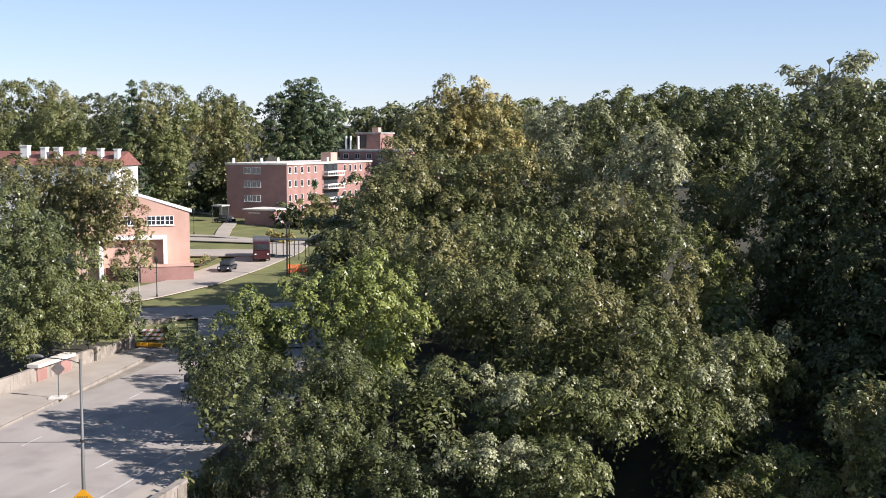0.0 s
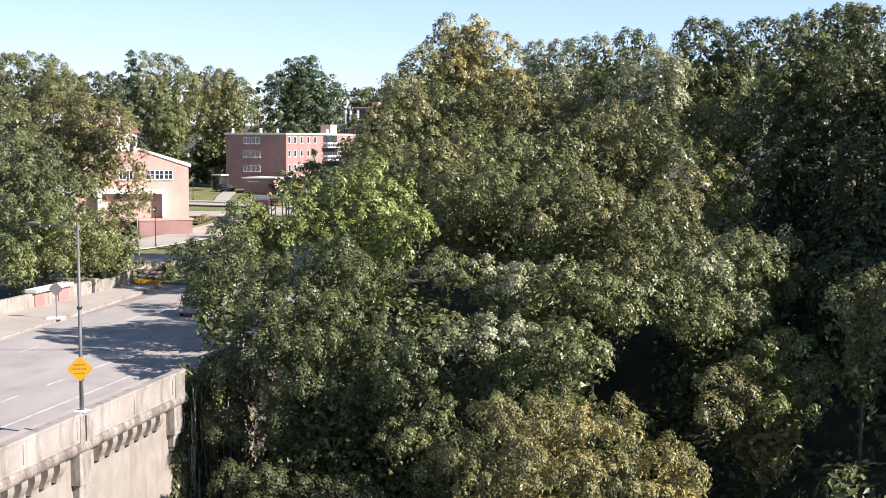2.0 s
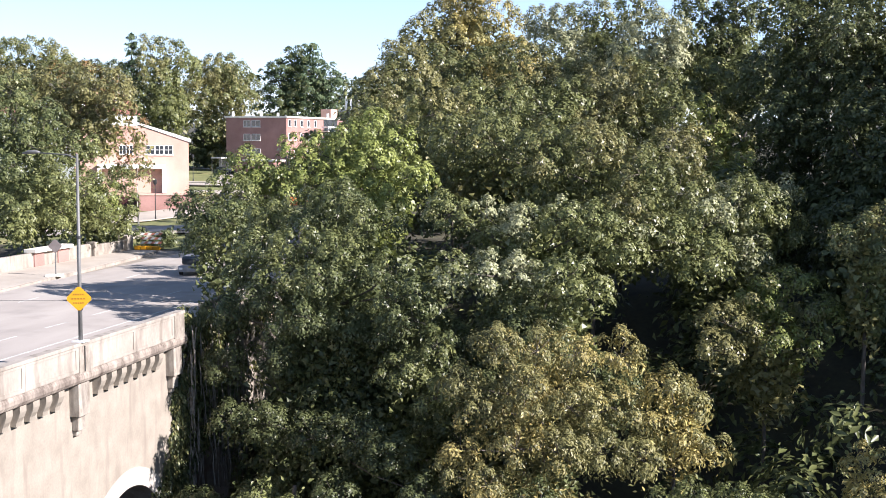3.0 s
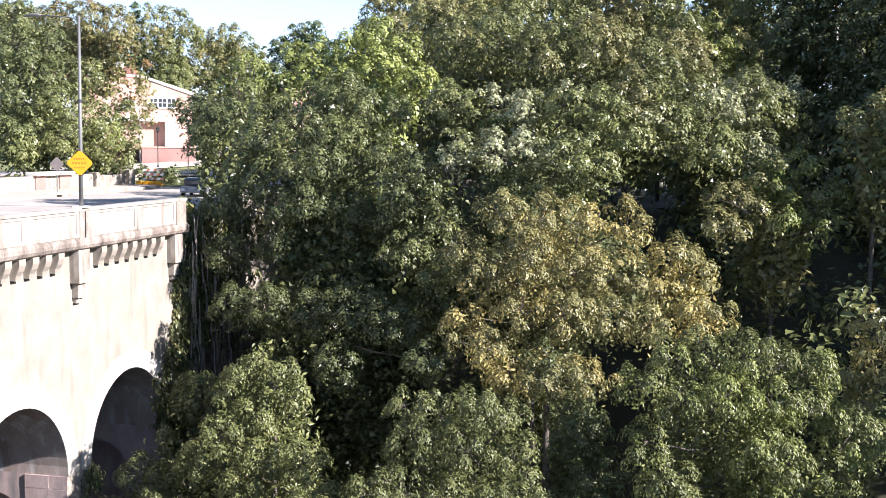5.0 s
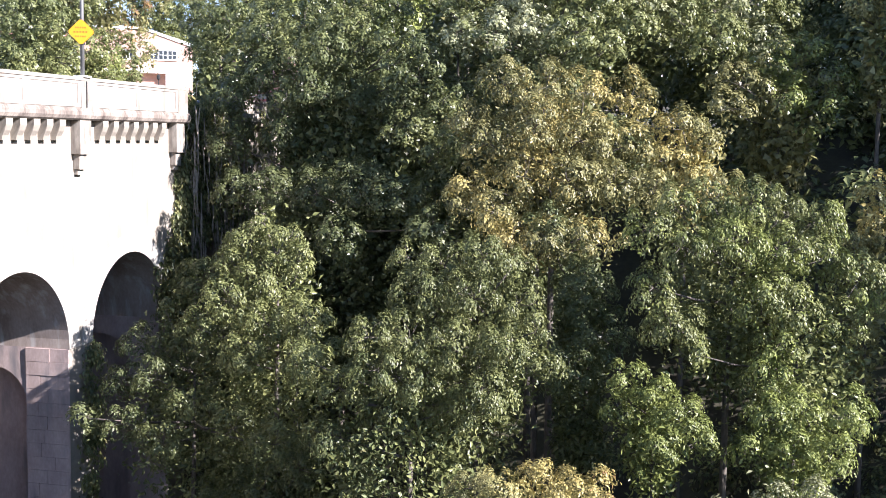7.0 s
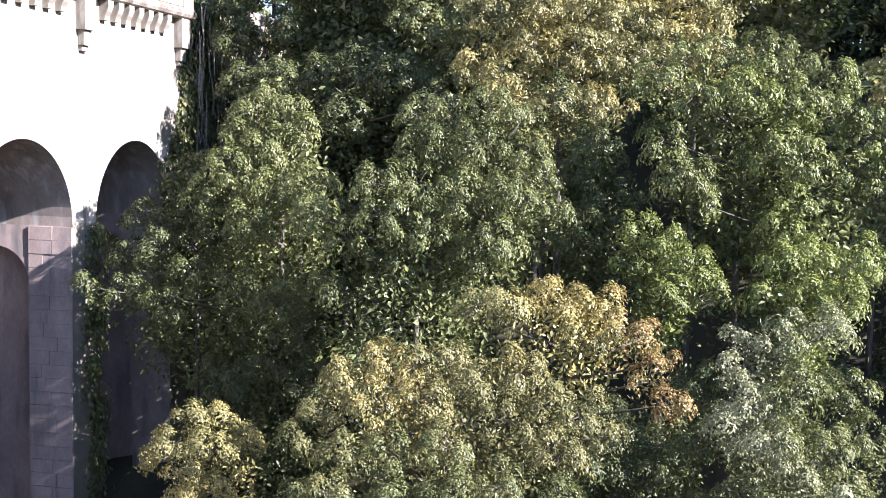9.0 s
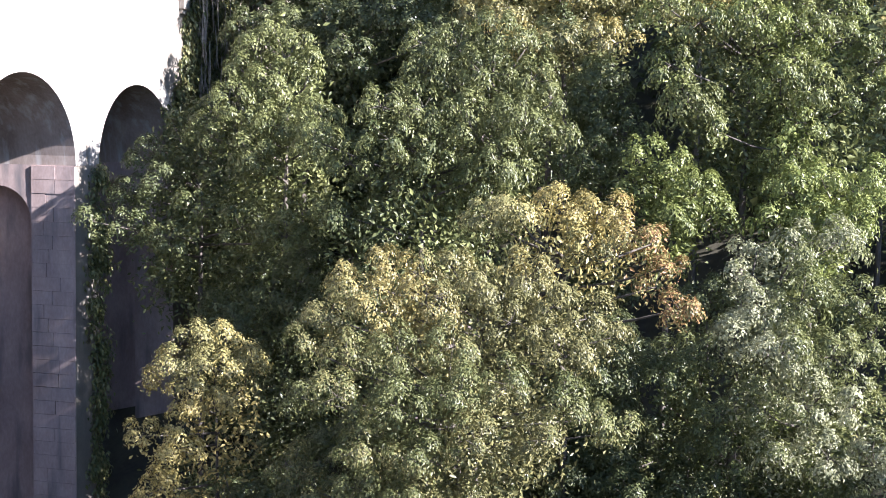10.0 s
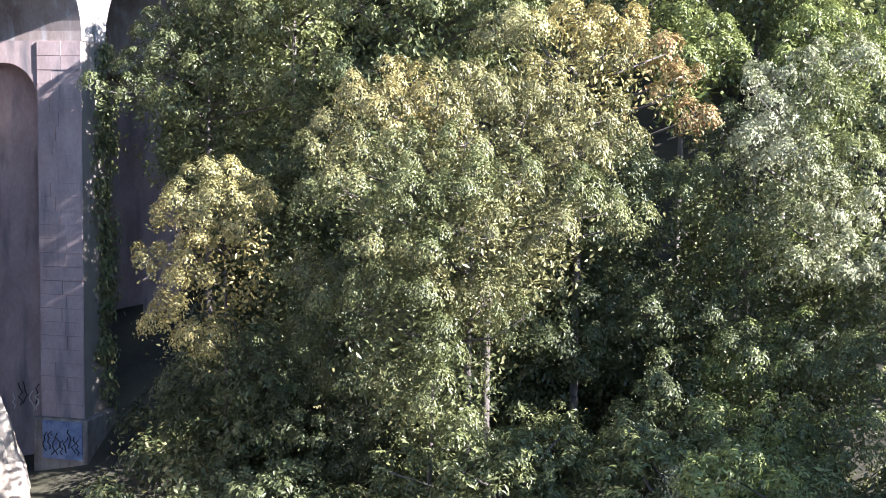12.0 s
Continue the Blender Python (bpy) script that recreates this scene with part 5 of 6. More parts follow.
box(bm, -14.25, 0.25, -0.25, 38.25, 11.0, 11.35, 0.03)
part("roof", bm, LIMESTONE, apt, "pale flat roof edge")
for z in (3.6, 6.5, 9.2):
    window_unit(apt, -9.9, -8.3, z, z + 1.3, "y", 0)
    window_unit(apt, -8.0, -6.0, z, z + 1.3, "y", 0)
for row, z in enumerate((1.4, 3.7, 6.6, 9.3)):
    for u in (0.7, 3.0, 5.6, 8.4, 11.3, 24.5, 27, 29.5, 32):
        window_unit(apt, u, u + 1.0, z, z + 1.35, "x", 0, 0)
for z in (2.9, 5.7, 8.4):
    bal = new("balcony")
    bal.parent = apt
    bm = bmesh.new()
    box(bm, 0, 1.5, 14.8, 22.2, z, z + 0.2)
    part("slab", bm, LIMESTONE, bal)
    bm = bmesh.new()
    box(bm, 1.4, 1.46, 14.8, 22.2, z + 0.75, z + 1.1)
    box(bm, 0, 1.4, 14.8, 14.86, z + 0.75, z + 1.1)
    for k in range(8):
        box(bm, 1.41, 1.45, 14.8 + 1.04 * k, 14.86 + 1.04 * k, z + 0.2, z + 0.75)
    part("rail", bm, WHITE, bal, "white balcony rail")
    bm = bmesh.new()
    box(bm, 0.0, 0.03, 15.4, 21.6, z + 0.22, z + 2.5)
    part("pane", bm, GLASS, bal)
for x, y in ((-7, 2), (-9, 12), (-1.5, 20), (-13, 1)):
    bm = bmesh.new()
    tube(bm, [(x, y, 11.3), (x, y, 12.3)], [0.3, 0.26], 8)
    part("vent", bm, WHITE, apt, "white roof vent")
bm = bmesh.new()
box(bm, -4.2, -1.8, 22, 25, 11.3, 13.3)
part("stair_head", bm, BRICK_PALE, apt, "pale brick stair head on the roof")
# low wing before the end wall
wing = thing("bin_store", "low red brick store with a flat pale roof", "building", at=(-85.0, 216.5, AZ - 0.6), turn=-10)
bm = bmesh.new()
box(bm, -3.2, 3.2, 0, 6.5, -1, 3.1)
part("wall", bm, BRICK, wing)
bm = bmesh.new()
box(bm, -3.5, 3.5, -0.3, 6.8, 3.1, 3.4, 0.03)
part("roof", bm, LIMESTONE, wing)
bm = bmesh.new()
box(bm, 3.2, 3.26, 1.5, 3.2, -0.2, 2.1)
part("door", bm, WHITE, wing, "white door")
bm = bmesh.new()
box(bm, -2.3, 0.2, -0.06, 0, 2.5, 2.7)
part("sign_bar", bm, LIMESTONE, wing, "pale strip over the wall")
canopy = thing("entrance_canopy", "flat grey entrance canopy on slim posts beside the apartment block", "canopy", at=(-95.3, 222.2, 37.0), turn=-10)
bm = bmesh.new()
box(bm, -1.2, 1.2, -1.4, 1.4, 2.7, 2.95)
part("roof", bm, ROOF_GREY, canopy)
bm = bmesh.new()
box(bm, -1.0, 1.0, 1.2, 1.24, 0.1, 2.6)
part("screen", bm, STEEL, canopy, "grey steel screen")
for x in (-1.05, 1.05):
    for y in (-1.25, 1.25):
        bm = bmesh.new()
        tube(bm, [(x, y, -0.5), (x, y, 2.7)], [0.06, 0.06], 8)
        part("post", bm, STEEL, canopy)

# second block behind
apt2 = thing("apartment_building", "red brick block with rooftop plant room behind the first", "building", at=(-73.0, 268, 37.5), turn=-10)
bm = bmesh.new()
box(bm, -13, 4, 0, 30, -2, 12.6)
part("wall", bm, BRICK, apt2)
bm = bmesh.new()
box(bm, -13.2, 4.2, -0.2, 30.2, 12.6, 13.1, 0.03)
part("roof", bm, ROOF_GREY, apt2)
bm = bmesh.new()
box(bm, -9.6, -3.4, 2, 9, 13.1, 16.8)
part("plant_room", bm, BRICK, apt2, "brick plant room on the roof")
bm = bmesh.new()
box(bm, -9.9, -3.1, 1.7, 9.3, 16.8, 17.05)
part("plant_roof", bm, ROOF_GREY, apt2, "pale slab over the plant room")
bm = bmesh.new()
box(bm, -6.2, -4.6, 3.4, 5.0, 17.05, 18.2)
part("roof_vent", bm, BRICK_PALE, apt2)
bm = bmesh.new()
box(bm, -9.3, -7.0, 1.93, 2.0, 13.4, 16.5)
part("louvre", bm, DARK_STEEL, apt2, "dark louvred opening")
for x in (-11.8, -10.6, -8.6):
    bm = bmesh.new()
    tube(bm, [(x, 1, 13.1), (x, 1, 16.2)], [0.24, 0.24], 8)
    part("flue", bm, WHITE, apt2, "white flue pipe")
for u in (-12, -9, -6, -3, 0, 2):
    for z in (3, 6, 9, 10.9):
        window_unit(apt2, u, u + 1.3, z, z + 1.2, "y", 0)

# ---- brick hall ----
hall = thing("brick_hall", "pale brick hall with a gabled white-edged roof and white portal frame", "building", at=(-72.0, 150, 33.4), turn=27)
HZ = 33.4
bm = bmesh.new()
prof = [(-12.0, -3), (2.9, -3), (2.9, 9.75), (-3.6, 11.75), (-12.0, 11.95)]
rows = [[bm.verts.new((px, y, pz)) for px, pz in prof] for y in (0, 0.45)]
for i in range(5):
    bm.faces.new((rows[0][i], rows[0][(i + 1) % 5], rows[1][(i + 1) % 5], rows[1][i]))
bm.faces.new(rows[0])
bm.faces.new(rows[1][::-1])
part("gable_wall", bm, BRICK_PALE, hall)
bm = bmesh.new()
prof = [(-11.95, -3), (2.85, -3), (2.85, 8.58), (-3.6, 10.48), (-11.95, 10.68)]
rows = [[bm.verts.new((px, y, pz)) for px, pz in prof] for y in (0.46, 22)]
for i in range(5):
    bm.faces.new((rows[0][i], rows[0][(i + 1) % 5], rows[1][(i + 1) % 5], rows[1][i]))
bm.faces.new(rows[0])
bm.faces.new(rows[1][::-1])
part("wall", bm, BRICK_PALE, hall)
bm = bmesh.new()
prof = [(2.88, 8.6), (2.88, 9.0), (-3.6, 10.9), (-12.0, 11.1), (-12.0, 10.7), (-3.6, 10.5)]
rows = [[bm.verts.new((px, y, pz)) for px, pz in prof] for y in (0.5, 21.9)]
for i in range(6):
    bm.faces.new((rows[0][i], rows[0][(i + 1) % 6], rows[1][(i + 1) % 6], rows[1][i]))
bm.faces.new(rows[0])
bm.faces.new(rows[1][::-1])
roof = part("roof", bm, ROOF_GREY, hall, "grey roof sloping to a white fascia")
bm = bmesh.new()
prof = [(3.22, 9.6), (3.22, 10.07), (-3.6, 12.21), (-12.3, 12.41), (-12.3, 12.1), (-3.6, 11.9)]
rows = [[bm.verts.new((px, y, pz)) for px, pz in prof] for y in (-0.14, -0.003)]
for i in range(6):
    bm.faces.new((rows[0][i], rows[0][(i + 1) % 6], rows[1][(i + 1) % 6], rows[1][i]))
bm.faces.new(rows[0])
bm.faces.new(rows[1][::-1])
part("fascia", bm, WHITE, hall, "white fascia board")
for u in (-2.75, -1.55, -0.35):
    window_unit(hall, u, u + 1.17, 7.95, 9.2, "y", 0, 1)
    bm = bmesh.new()
    box(bm, u + 0.03, u + 1.14, -0.068, -0.062, 8.55, 8.61)
    part("glazing_bar", bm, WHITE, hall)
window_unit(hall, -6.2, -4.4, 7.95, 9.2, "y", 0, 3)
bm = bmesh.new()
box(bm, -0.65, -0.15, -1.2, 0, 2.8, 6.1)
box(bm, -9.0, -8.5, -1.2, 0, 0, 6.1)
box(bm, -9.0, -0.15, -1.2, 0, 6.1, 6.6)
part("portal_frame", bm, WHITE, hall, "white painted portal frame")
bm = bmesh.new()
box(bm, -8.5, -0.65, -0.05, 0, 2.8, 6.1)
part("glazing", bm, BRICK_PALE, hall, "recessed brick hall front")
bm = bmesh.new()
box(bm, -3.7, 3.2, -3.2, -0.001, -2, 2.6)
part("forebuilding", bm, BRICK, hall, "low brick wing")
bm = bmesh.new()
box(bm, -3.8, 3.3, -3.3, 0, 2.6, 2.75)
part("wing_roof", bm, BRICK_PALE, hall)
bm = bmesh.new()
box(bm, -8.2, -3.9, -0.3, 0, -1, 2.3)
part("door", bm, RED_PAINT, hall, "dark red double door")
# the white-gabled long house with chimneys
house = thing("tiled_house", "long white house with red clay-tile roof and white chimneys", "building", at=(-112, 203, 36.2), turn=0)
bm = bmesh.new()
box(bm, -22, 4.2, 0, 9, -1, 12.0)
part("wall", bm, WHITE, house)
bm = bmesh.new()
prof = [(-0.6, 11.8), (4.5, 14.4), (9.6, 11.8)]
rows = [[bm.verts.new((x, py, pz)) for py, pz in prof] for x in (-22.5, 4.7)]
for i in range(3):
    bm.faces.new((rows[0][i], rows[0][(i + 1) % 3], rows[1][(i + 1) % 3], rows[1][i]))
bm.faces.new(rows[0])
bm.faces.new(rows[1][::-1])
part("roof", bm, ROOF_RED, house, "red clay-tile roof")
for x, h, w in ((-15.4, 15.3, 0.75), (-11.4, 15.0, 0.55), (-8.6, 15.0, 0.6), (-3.6, 14.9, 0.42), (0.2, 14.8, 0.42), (3.6, 14.7, 0.42)):
    bm = bmesh.new()
    box(bm, x - w, x + w, 1.6, 2.8, 12.2, h, 0.04)
    box(bm, x - w - 0.1, x + w + 0.1, 1.5, 2.9, h, h + 0.2)
    part("chimney", bm, WHITE, house, "white rendered chimney")
for x in range(-20, 3, 4):
    for z in (4, 8):
        window_unit(house, x, x + 1.2, z, z + 1.7, "y", 0)


# ---- street furniture ----
POLE = surface("weathered_steel_pole", (0.1, 0.1, 0.098), (0.17, 0.168, 0.16), 0.6, 3, 30, 0.03, (1, 1, 0.3), metal=0.2)
lamp = thing("street_lamp", "tall grey steel street lamp with a side arm on the parapet", "street lamp", at=(-28.45, 50.0, PTOP))
bm = bmesh.new()
box(bm, -0.3, 0.3, -0.3, 0.3, 0.0, 0.07, 0.01)
part("base_plate", bm, WHITE, lamp, "pale square base plate")
bm = bmesh.new()
tube(bm, [(0, 0, 0.05), (0, 0, 3.0), (0, 0, 8.75)], [0.1, 0.088, 0.06], 14)
part("pole", bm, POLE, lamp, shade=True)
bm = bmesh.new()
tube(bm, [(0, 0, 8.55), (-0.5, 0, 8.7), (-2.0, 0, 8.78)], [0.035, 0.03, 0.025], 8)
part("arm", bm, POLE, lamp, shade=True)
bm = bmesh.new()
tube(bm, [(-1.9, 0, 8.8), (-2.1, 0, 8.82), (-2.5, 0, 8.8), (-2.8, 0, 8.74)], [0.04, 0.09, 0.09, 0.03], 10)
part("lamp_head", bm, POLE, lamp, shade=True)
for z in (1.55, 4.9):
    bm = bmesh.new()
    tube(bm, [(0, 0, z - 0.06), (0, 0, z + 0.06)], [0.125, 0.125], 12)
    part("band", bm, DARK_STEEL, lamp)


BACK_PLATE = surface("sign_back", (0.12, 0.1, 0.095), (0.19, 0.165, 0.155), 0.6, 2, 20, 0.0)
SIGN_INK = surface("faded_sign_ink", (0.2, 0.1, 0.01), (0.3, 0.16, 0.015), 0.6, 2, 20, 0.0)


def diamond(name, at, half, mat, label, turn, parent_label_bars):
    ob = thing(name, label, "road sign", at=at, turn=turn)
    bm = bmesh.new()
    ang = [math.pi / 2 * k for k in range(4)]
    ring = []
    for a in ang:
        for off in (-0.12, 0.12):
            ring.append((half * math.cos(a + off) / math.cos(0.12) * 0.98, half * math.sin(a + off) / math.cos(0.12) * 0.98))
    f = [bm.verts.new((x, -0.012, z)) for x, z in ring]
    b = [bm.verts.new((x, 0.012, z)) for x, z in ring]
    bm.faces.new(f)
    bm.faces.new(b[::-1])
    for i in range(len(ring)):
        j = (i + 1) % len(ring)
        bm.faces.new((f[i], b[i], b[j], f[j]))
    part("plate", bm, mat, ob)
    if parent_label_bars:
        for k, (w, z) in enumerate(((0.26, 0.2), (0.33, 0.0), (0.26, -0.2))):
            for seg in range(5):
                x0 = -w + 2 * w * seg / 5
                bm = bmesh.new()
                box(bm, x0, x0 + 2 * w / 5 * 0.6, -0.02, -0.013, z - 0.035, z + 0.035)
                part("letter_bar", bm, SIGN_INK, ob)
    return ob


diamond("warning_sign", (-28.4, 49.83, 36.03), 0.56, YELLOW, "yellow diamond warning sign with dark lettering on the lamp pole", 20, True)
back = diamond("warning_sign", (-49.3, 83.1, 35.15), 0.52, BACK_PLATE, "dark back of a diamond sign on a slim post", 15, False)
bm = bmesh.new()
tube(bm, [(0, 0.05, -2.33), (0, 0.05, 0.5)], [0.045, 0.045], 8)
part("post", bm, STEEL, back)
bm = bmesh.new()
box(bm, -0.7, 0.5, -0.4, 0.5, -2.34, -2.2, 0.02)
part("foot", bm, LIMESTONE, back, "pale concrete foot")


def park_lamp(x, y, h=4.2):
    ob = thing("park_lamp", "black post-top lamp with a lantern head beside a path", "lamp", "park lamps", at=(x, y, ground_z(x, y)))
    bm = bmesh.new()
    tube(bm, [(0, 0, -0.3), (0, 0, 0.5), (0, 0, 0.55), (0, 0, h)], [0.12, 0.11, 0.06, 0.05], 8)
    part("post", bm, DARK_STEEL, ob)
    bm = bmesh.new()
    tube(bm, [(0, 0, h), (0, 0, h + 0.15), (0, 0, h + 0.55), (0, 0, h + 0.75)], [0.06, 0.2, 0.24, 0.02], 8)
    part("lantern", bm, DARK_STEEL, ob)
    return ob


park_lamp(-66.0, 134.2, 4.4)
park_lamp(-90.5, 199, 4.2)
park_lamp(-95.5, 196, 4.2)
post = thing("utility_pole", "tall dark pole with two upright posts beside the campus road", "pole", at=(-56.4, 154.4, ground_z(-56.4, 154.4)))
for dx in (-0.18, 0.18):
    bm = bmesh.new()
    tube(bm, [(dx, 0, -0.4), (dx, 0, 7.4)], [0.11, 0.1], 8)
    part("post", bm, DARK_STEEL, post)
bm = bmesh.new()
box(bm, -0.5, 0.5, -0.1, 0.1, 7.2, 7.5)
part("crossbar", bm, DARK_STEEL, post)

# shelter with dark posts
shelter = thing("bus_shelter", "open shelter with slim black posts and a flat roof", "shelter", at=(-63.0, 172, ground_z(-63, 172)))
bm = bmesh.new()
box(bm, -3.2, 4.2, -1.6, 1.6, 2.9, 3.0)
part("roof", bm, DARK_STEEL, shelter)
for x in (-3, -1.2, 0.6, 2.4, 4.0):
    for y in (-1.5, 1.5):
        bm = bmesh.new()
        tube(bm, [(x, y, -0.3), (x, y, 2.9)], [0.07, 0.07], 6)
        part("post", bm, DARK_STEEL, shelter)


def vehicle(name, label, category, at, turn, length, width, height, paint, cab=None):
    """A car or box van: body with bevelled edges, glasshouse, wheels and lamps."""
    ob = thing(name, label, category, at=at, turn=turn)
    body_h = height * (0.55 if cab is None else 0.5)
    bm = bmesh.new()
    box(bm, -width / 2, width / 2, -length / 2, length / 2, 0.3, body_h, 0.12)
    part("body", bm, paint, ob)
    if cab is None:
        bm = bmesh.new()
        box(bm, -width / 2 + 0.1, width / 2 - 0.1, -length * 0.3, length * 0.25, body_h, height, 0.2)
        part("glasshouse", bm, GLASS, ob)
        bm = bmesh.new()
        box(bm, -width / 2 + 0.25, width / 2 - 0.25, -length * 0.2, length * 0.16, height - 0.02, height + 0.03, 0.01)
        part("roof", bm, paint, ob)
    else:
        bm = bmesh.new()
        box(bm, -width / 2, width / 2, -length / 2 + cab, length / 2, body_h, height, 0.06)
        part("cargo_box", bm, STEEL, ob, "grey load box")
        bm = bmesh.new()
        box(bm, -width / 2 + 0.05, width / 2 - 0.05, -length / 2, -length / 2 + cab - 0.1, body_h, height * 0.92, 0.15)
        part("cab", bm, paint, ob)
        bm = bmesh.new()
        box(bm, -width / 2 + 0.2, width / 2 - 0.2, -length / 2 - 0.03, -length / 2 + 0.2, body_h + 0.15, height * 0.8, 0.03)
        part("windscreen", bm, GLASS, ob)
    for sx in (-1, 1):
        for sy in (-0.32, 0.32):
            wheel = new("wheel")
            wheel.parent = ob
            wheel.location = (sx * (width / 2 - 0.1), sy * length, 0.34)
            bm = bmesh.new()
            tube(bm, [(-0.11, 0, 0), (0.11, 0, 0)], [0.34, 0.34], 14)
            part("tyre", bm, RUBBER, wheel)
            bm = bmesh.new()
            tube(bm, [(sx * 0.1, 0, 0), (sx * 0.125, 0, 0)], [0.2, 0.2], 10)
            part("rim", bm, STEEL, wheel)
        bm = bmesh.new()
        box(bm, sx * width * 0.36 - 0.14, sx * width * 0.36 + 0.14, -length / 2 - 0.02, -length / 2 + 0.1, body_h * 0.62, body_h * 0.62 + 0.16, 0.02)
        part("headlight", bm, WHITE, ob)
    return ob


vehicle("truck", "dark red lorry with a grey box parked by the shelter", "truck", (-66.2, 169.5, ground_z(-66.2, 169.5) + 0.2), 22, 7.5, 2.5, 3.2, RED_PAINT, 2.0)
vehicle("car", "silver car in the shade of the bridge road trees", "car", (-40.6, 89.5, 32.66), 12, 4.5, 1.8, 1.45, CAR_SILVER)
vehicle("car", "dark car on the campus road", "car", (-66.4, 157.0, ground_z(-66.4, 157.0) + 0.2), 8, 4.4, 1.8, 1.45, CAR_DARK)
vehicle("car", "dark parked car before the lawn", "car", (-63.0, 187.5, ground_z(-63, 187.5) + 0.24), 80, 4.6, 1.85, 1.5, CAR_DARK)
vehicle("car", "dark car parked beside the brick store", "car", (-93.5, 220.0, ground_z(-93.5, 220)), 70, 4.4, 1.8, 1.45, CAR_DARK)


# road-works barriers at the end of the bridge
RED_STRIPE = surface("faded_red_stripe", (0.36, 0.13, 0.09), (0.5, 0.22, 0.15), 0.7, 3, 20, 0.0)


def barricade(x, y, turn):
    ob = thing("barricade", "striped orange and white road barrier on yellow feet", "barrier", "road-works barriers", at=(x, y, 32.66), turn=turn)
    for k, z in enumerate((0.5, 0.92, 1.34)):
        for j in range(6):
            bm = bmesh.new()
            lean = 0.1
            a, b = -1.05 + 0.35 * j, -1.05 + 0.35 * j + 0.347
            v = [bm.verts.new((x + d, y, h)) for y in (-0.03, 0.03) for x, d, h in ((a, -lean, z), (b, -lean, z), (b, lean, z + 0.22), (a, lean, z + 0.22))]
            for f in ((0, 1, 2, 3), (7, 6, 5, 4), (0, 4, 5, 1), (1, 5, 6, 2), (2, 6, 7, 3), (3, 7, 4, 0)):
                bm.faces.new([v[q] for q in f])
            part("stripe_board", bm, RED_STRIPE if (j + k) % 2 else WHITE, ob)
    for x0 in (-0.9, 0.9):
        bm = bmesh.new()
        tube(bm, [(x0, 0.06, 0.0), (x0, 0.06, 1.65)], [0.035, 0.035], 6)
        part("upright", bm, STEEL, ob)
        bm = bmesh.new()
        box(bm, x0 - 0.08, x0 + 0.08, -0.6, 0.7, 0.0, 0.12, 0.01)
        part("foot", bm, YELLOW, ob, "yellow foot")
    return ob


barricade(-53.7, 108.2, 8)
bm = bmesh.new()
for k in range(4):
    box(bm, -54.9 + 0.66 * k, -54.9 + 0.66 * k + 0.6, 106.9, 107.35, 32.66, 33.05, 0.08)
tagged(part("water_barrier", bm, YELLOW), "low yellow plastic road barrier across the lane", "barrier")
bm = bmesh.new()
tube(bm, [(-50.4, 109, 32.6), (-50.4, 109, 36.0)], [0.05, 0.05], 8)
tagged(part("sign_post", bm, STEEL), "slim grey sign post at the bridge end", "post")
# low stone wall past the bridge
stone_wall = thing("stone_wall", "low pale stone wall beyond the bridge end", "wall", at=(-58.5, 119, 32.6), turn=62)
for k in range(10):
    for row in range(3):
        bm = bmesh.new()
        h = 0.42
        box(bm, -4 + 0.85 * k + (0.4 if row % 2 else 0), -4 + 0.85 * k + (0.4 if row % 2 else 0) + 0.83, -0.25, 0.25, -0.4 + row * h * 1.02, -0.4 + row * h * 1.02 + h, 0.04)
        part("stone", bm, CONCRETE_WORN, stone_wall)
# orange safety netting
for (x0, y0, x1, y1) in ((-57.6, 157.5, -54.6, 160.0), (-54.4, 162, -51.5, 166)):
    net = thing("safety_fence", "sagging orange plastic safety netting on posts", "fence", at=(x0, y0, ground_z(x0, y0)), turn=math.degrees(math.atan2(y1 - y0, x1 - x0)))
    ln = math.hypot(x1 - x0, y1 - y0)
    bm = bmesh.new()
    for k in range(12):
        z = 0.1 + 0.1 * k
        tube(bm, [(ln * i / 8, 0.05 * math.sin(i * 2.1), z - 0.12 * math.sin(math.pi * i / 8)) for i in range(9)], [0.03] * 9, 4)
    for k in range(26):
        x = ln * k / 25
        sag = 0.12 * math.sin(math.pi * k / 25)
        tube(bm, [(x, 0, 0.05 - sag), (x, 0, 1.25 - sag)], [0.03, 0.03], 4)
    part("netting", bm, ORANGE, net)
    for x in (0, ln / 2, ln):
        bm = bmesh.new()
        tube(bm, [(x, 0.05, -0.2), (x, 0.05, 1.4)], [0.04, 0.04], 6)
        part("stake", bm, DARK_STEEL, net)

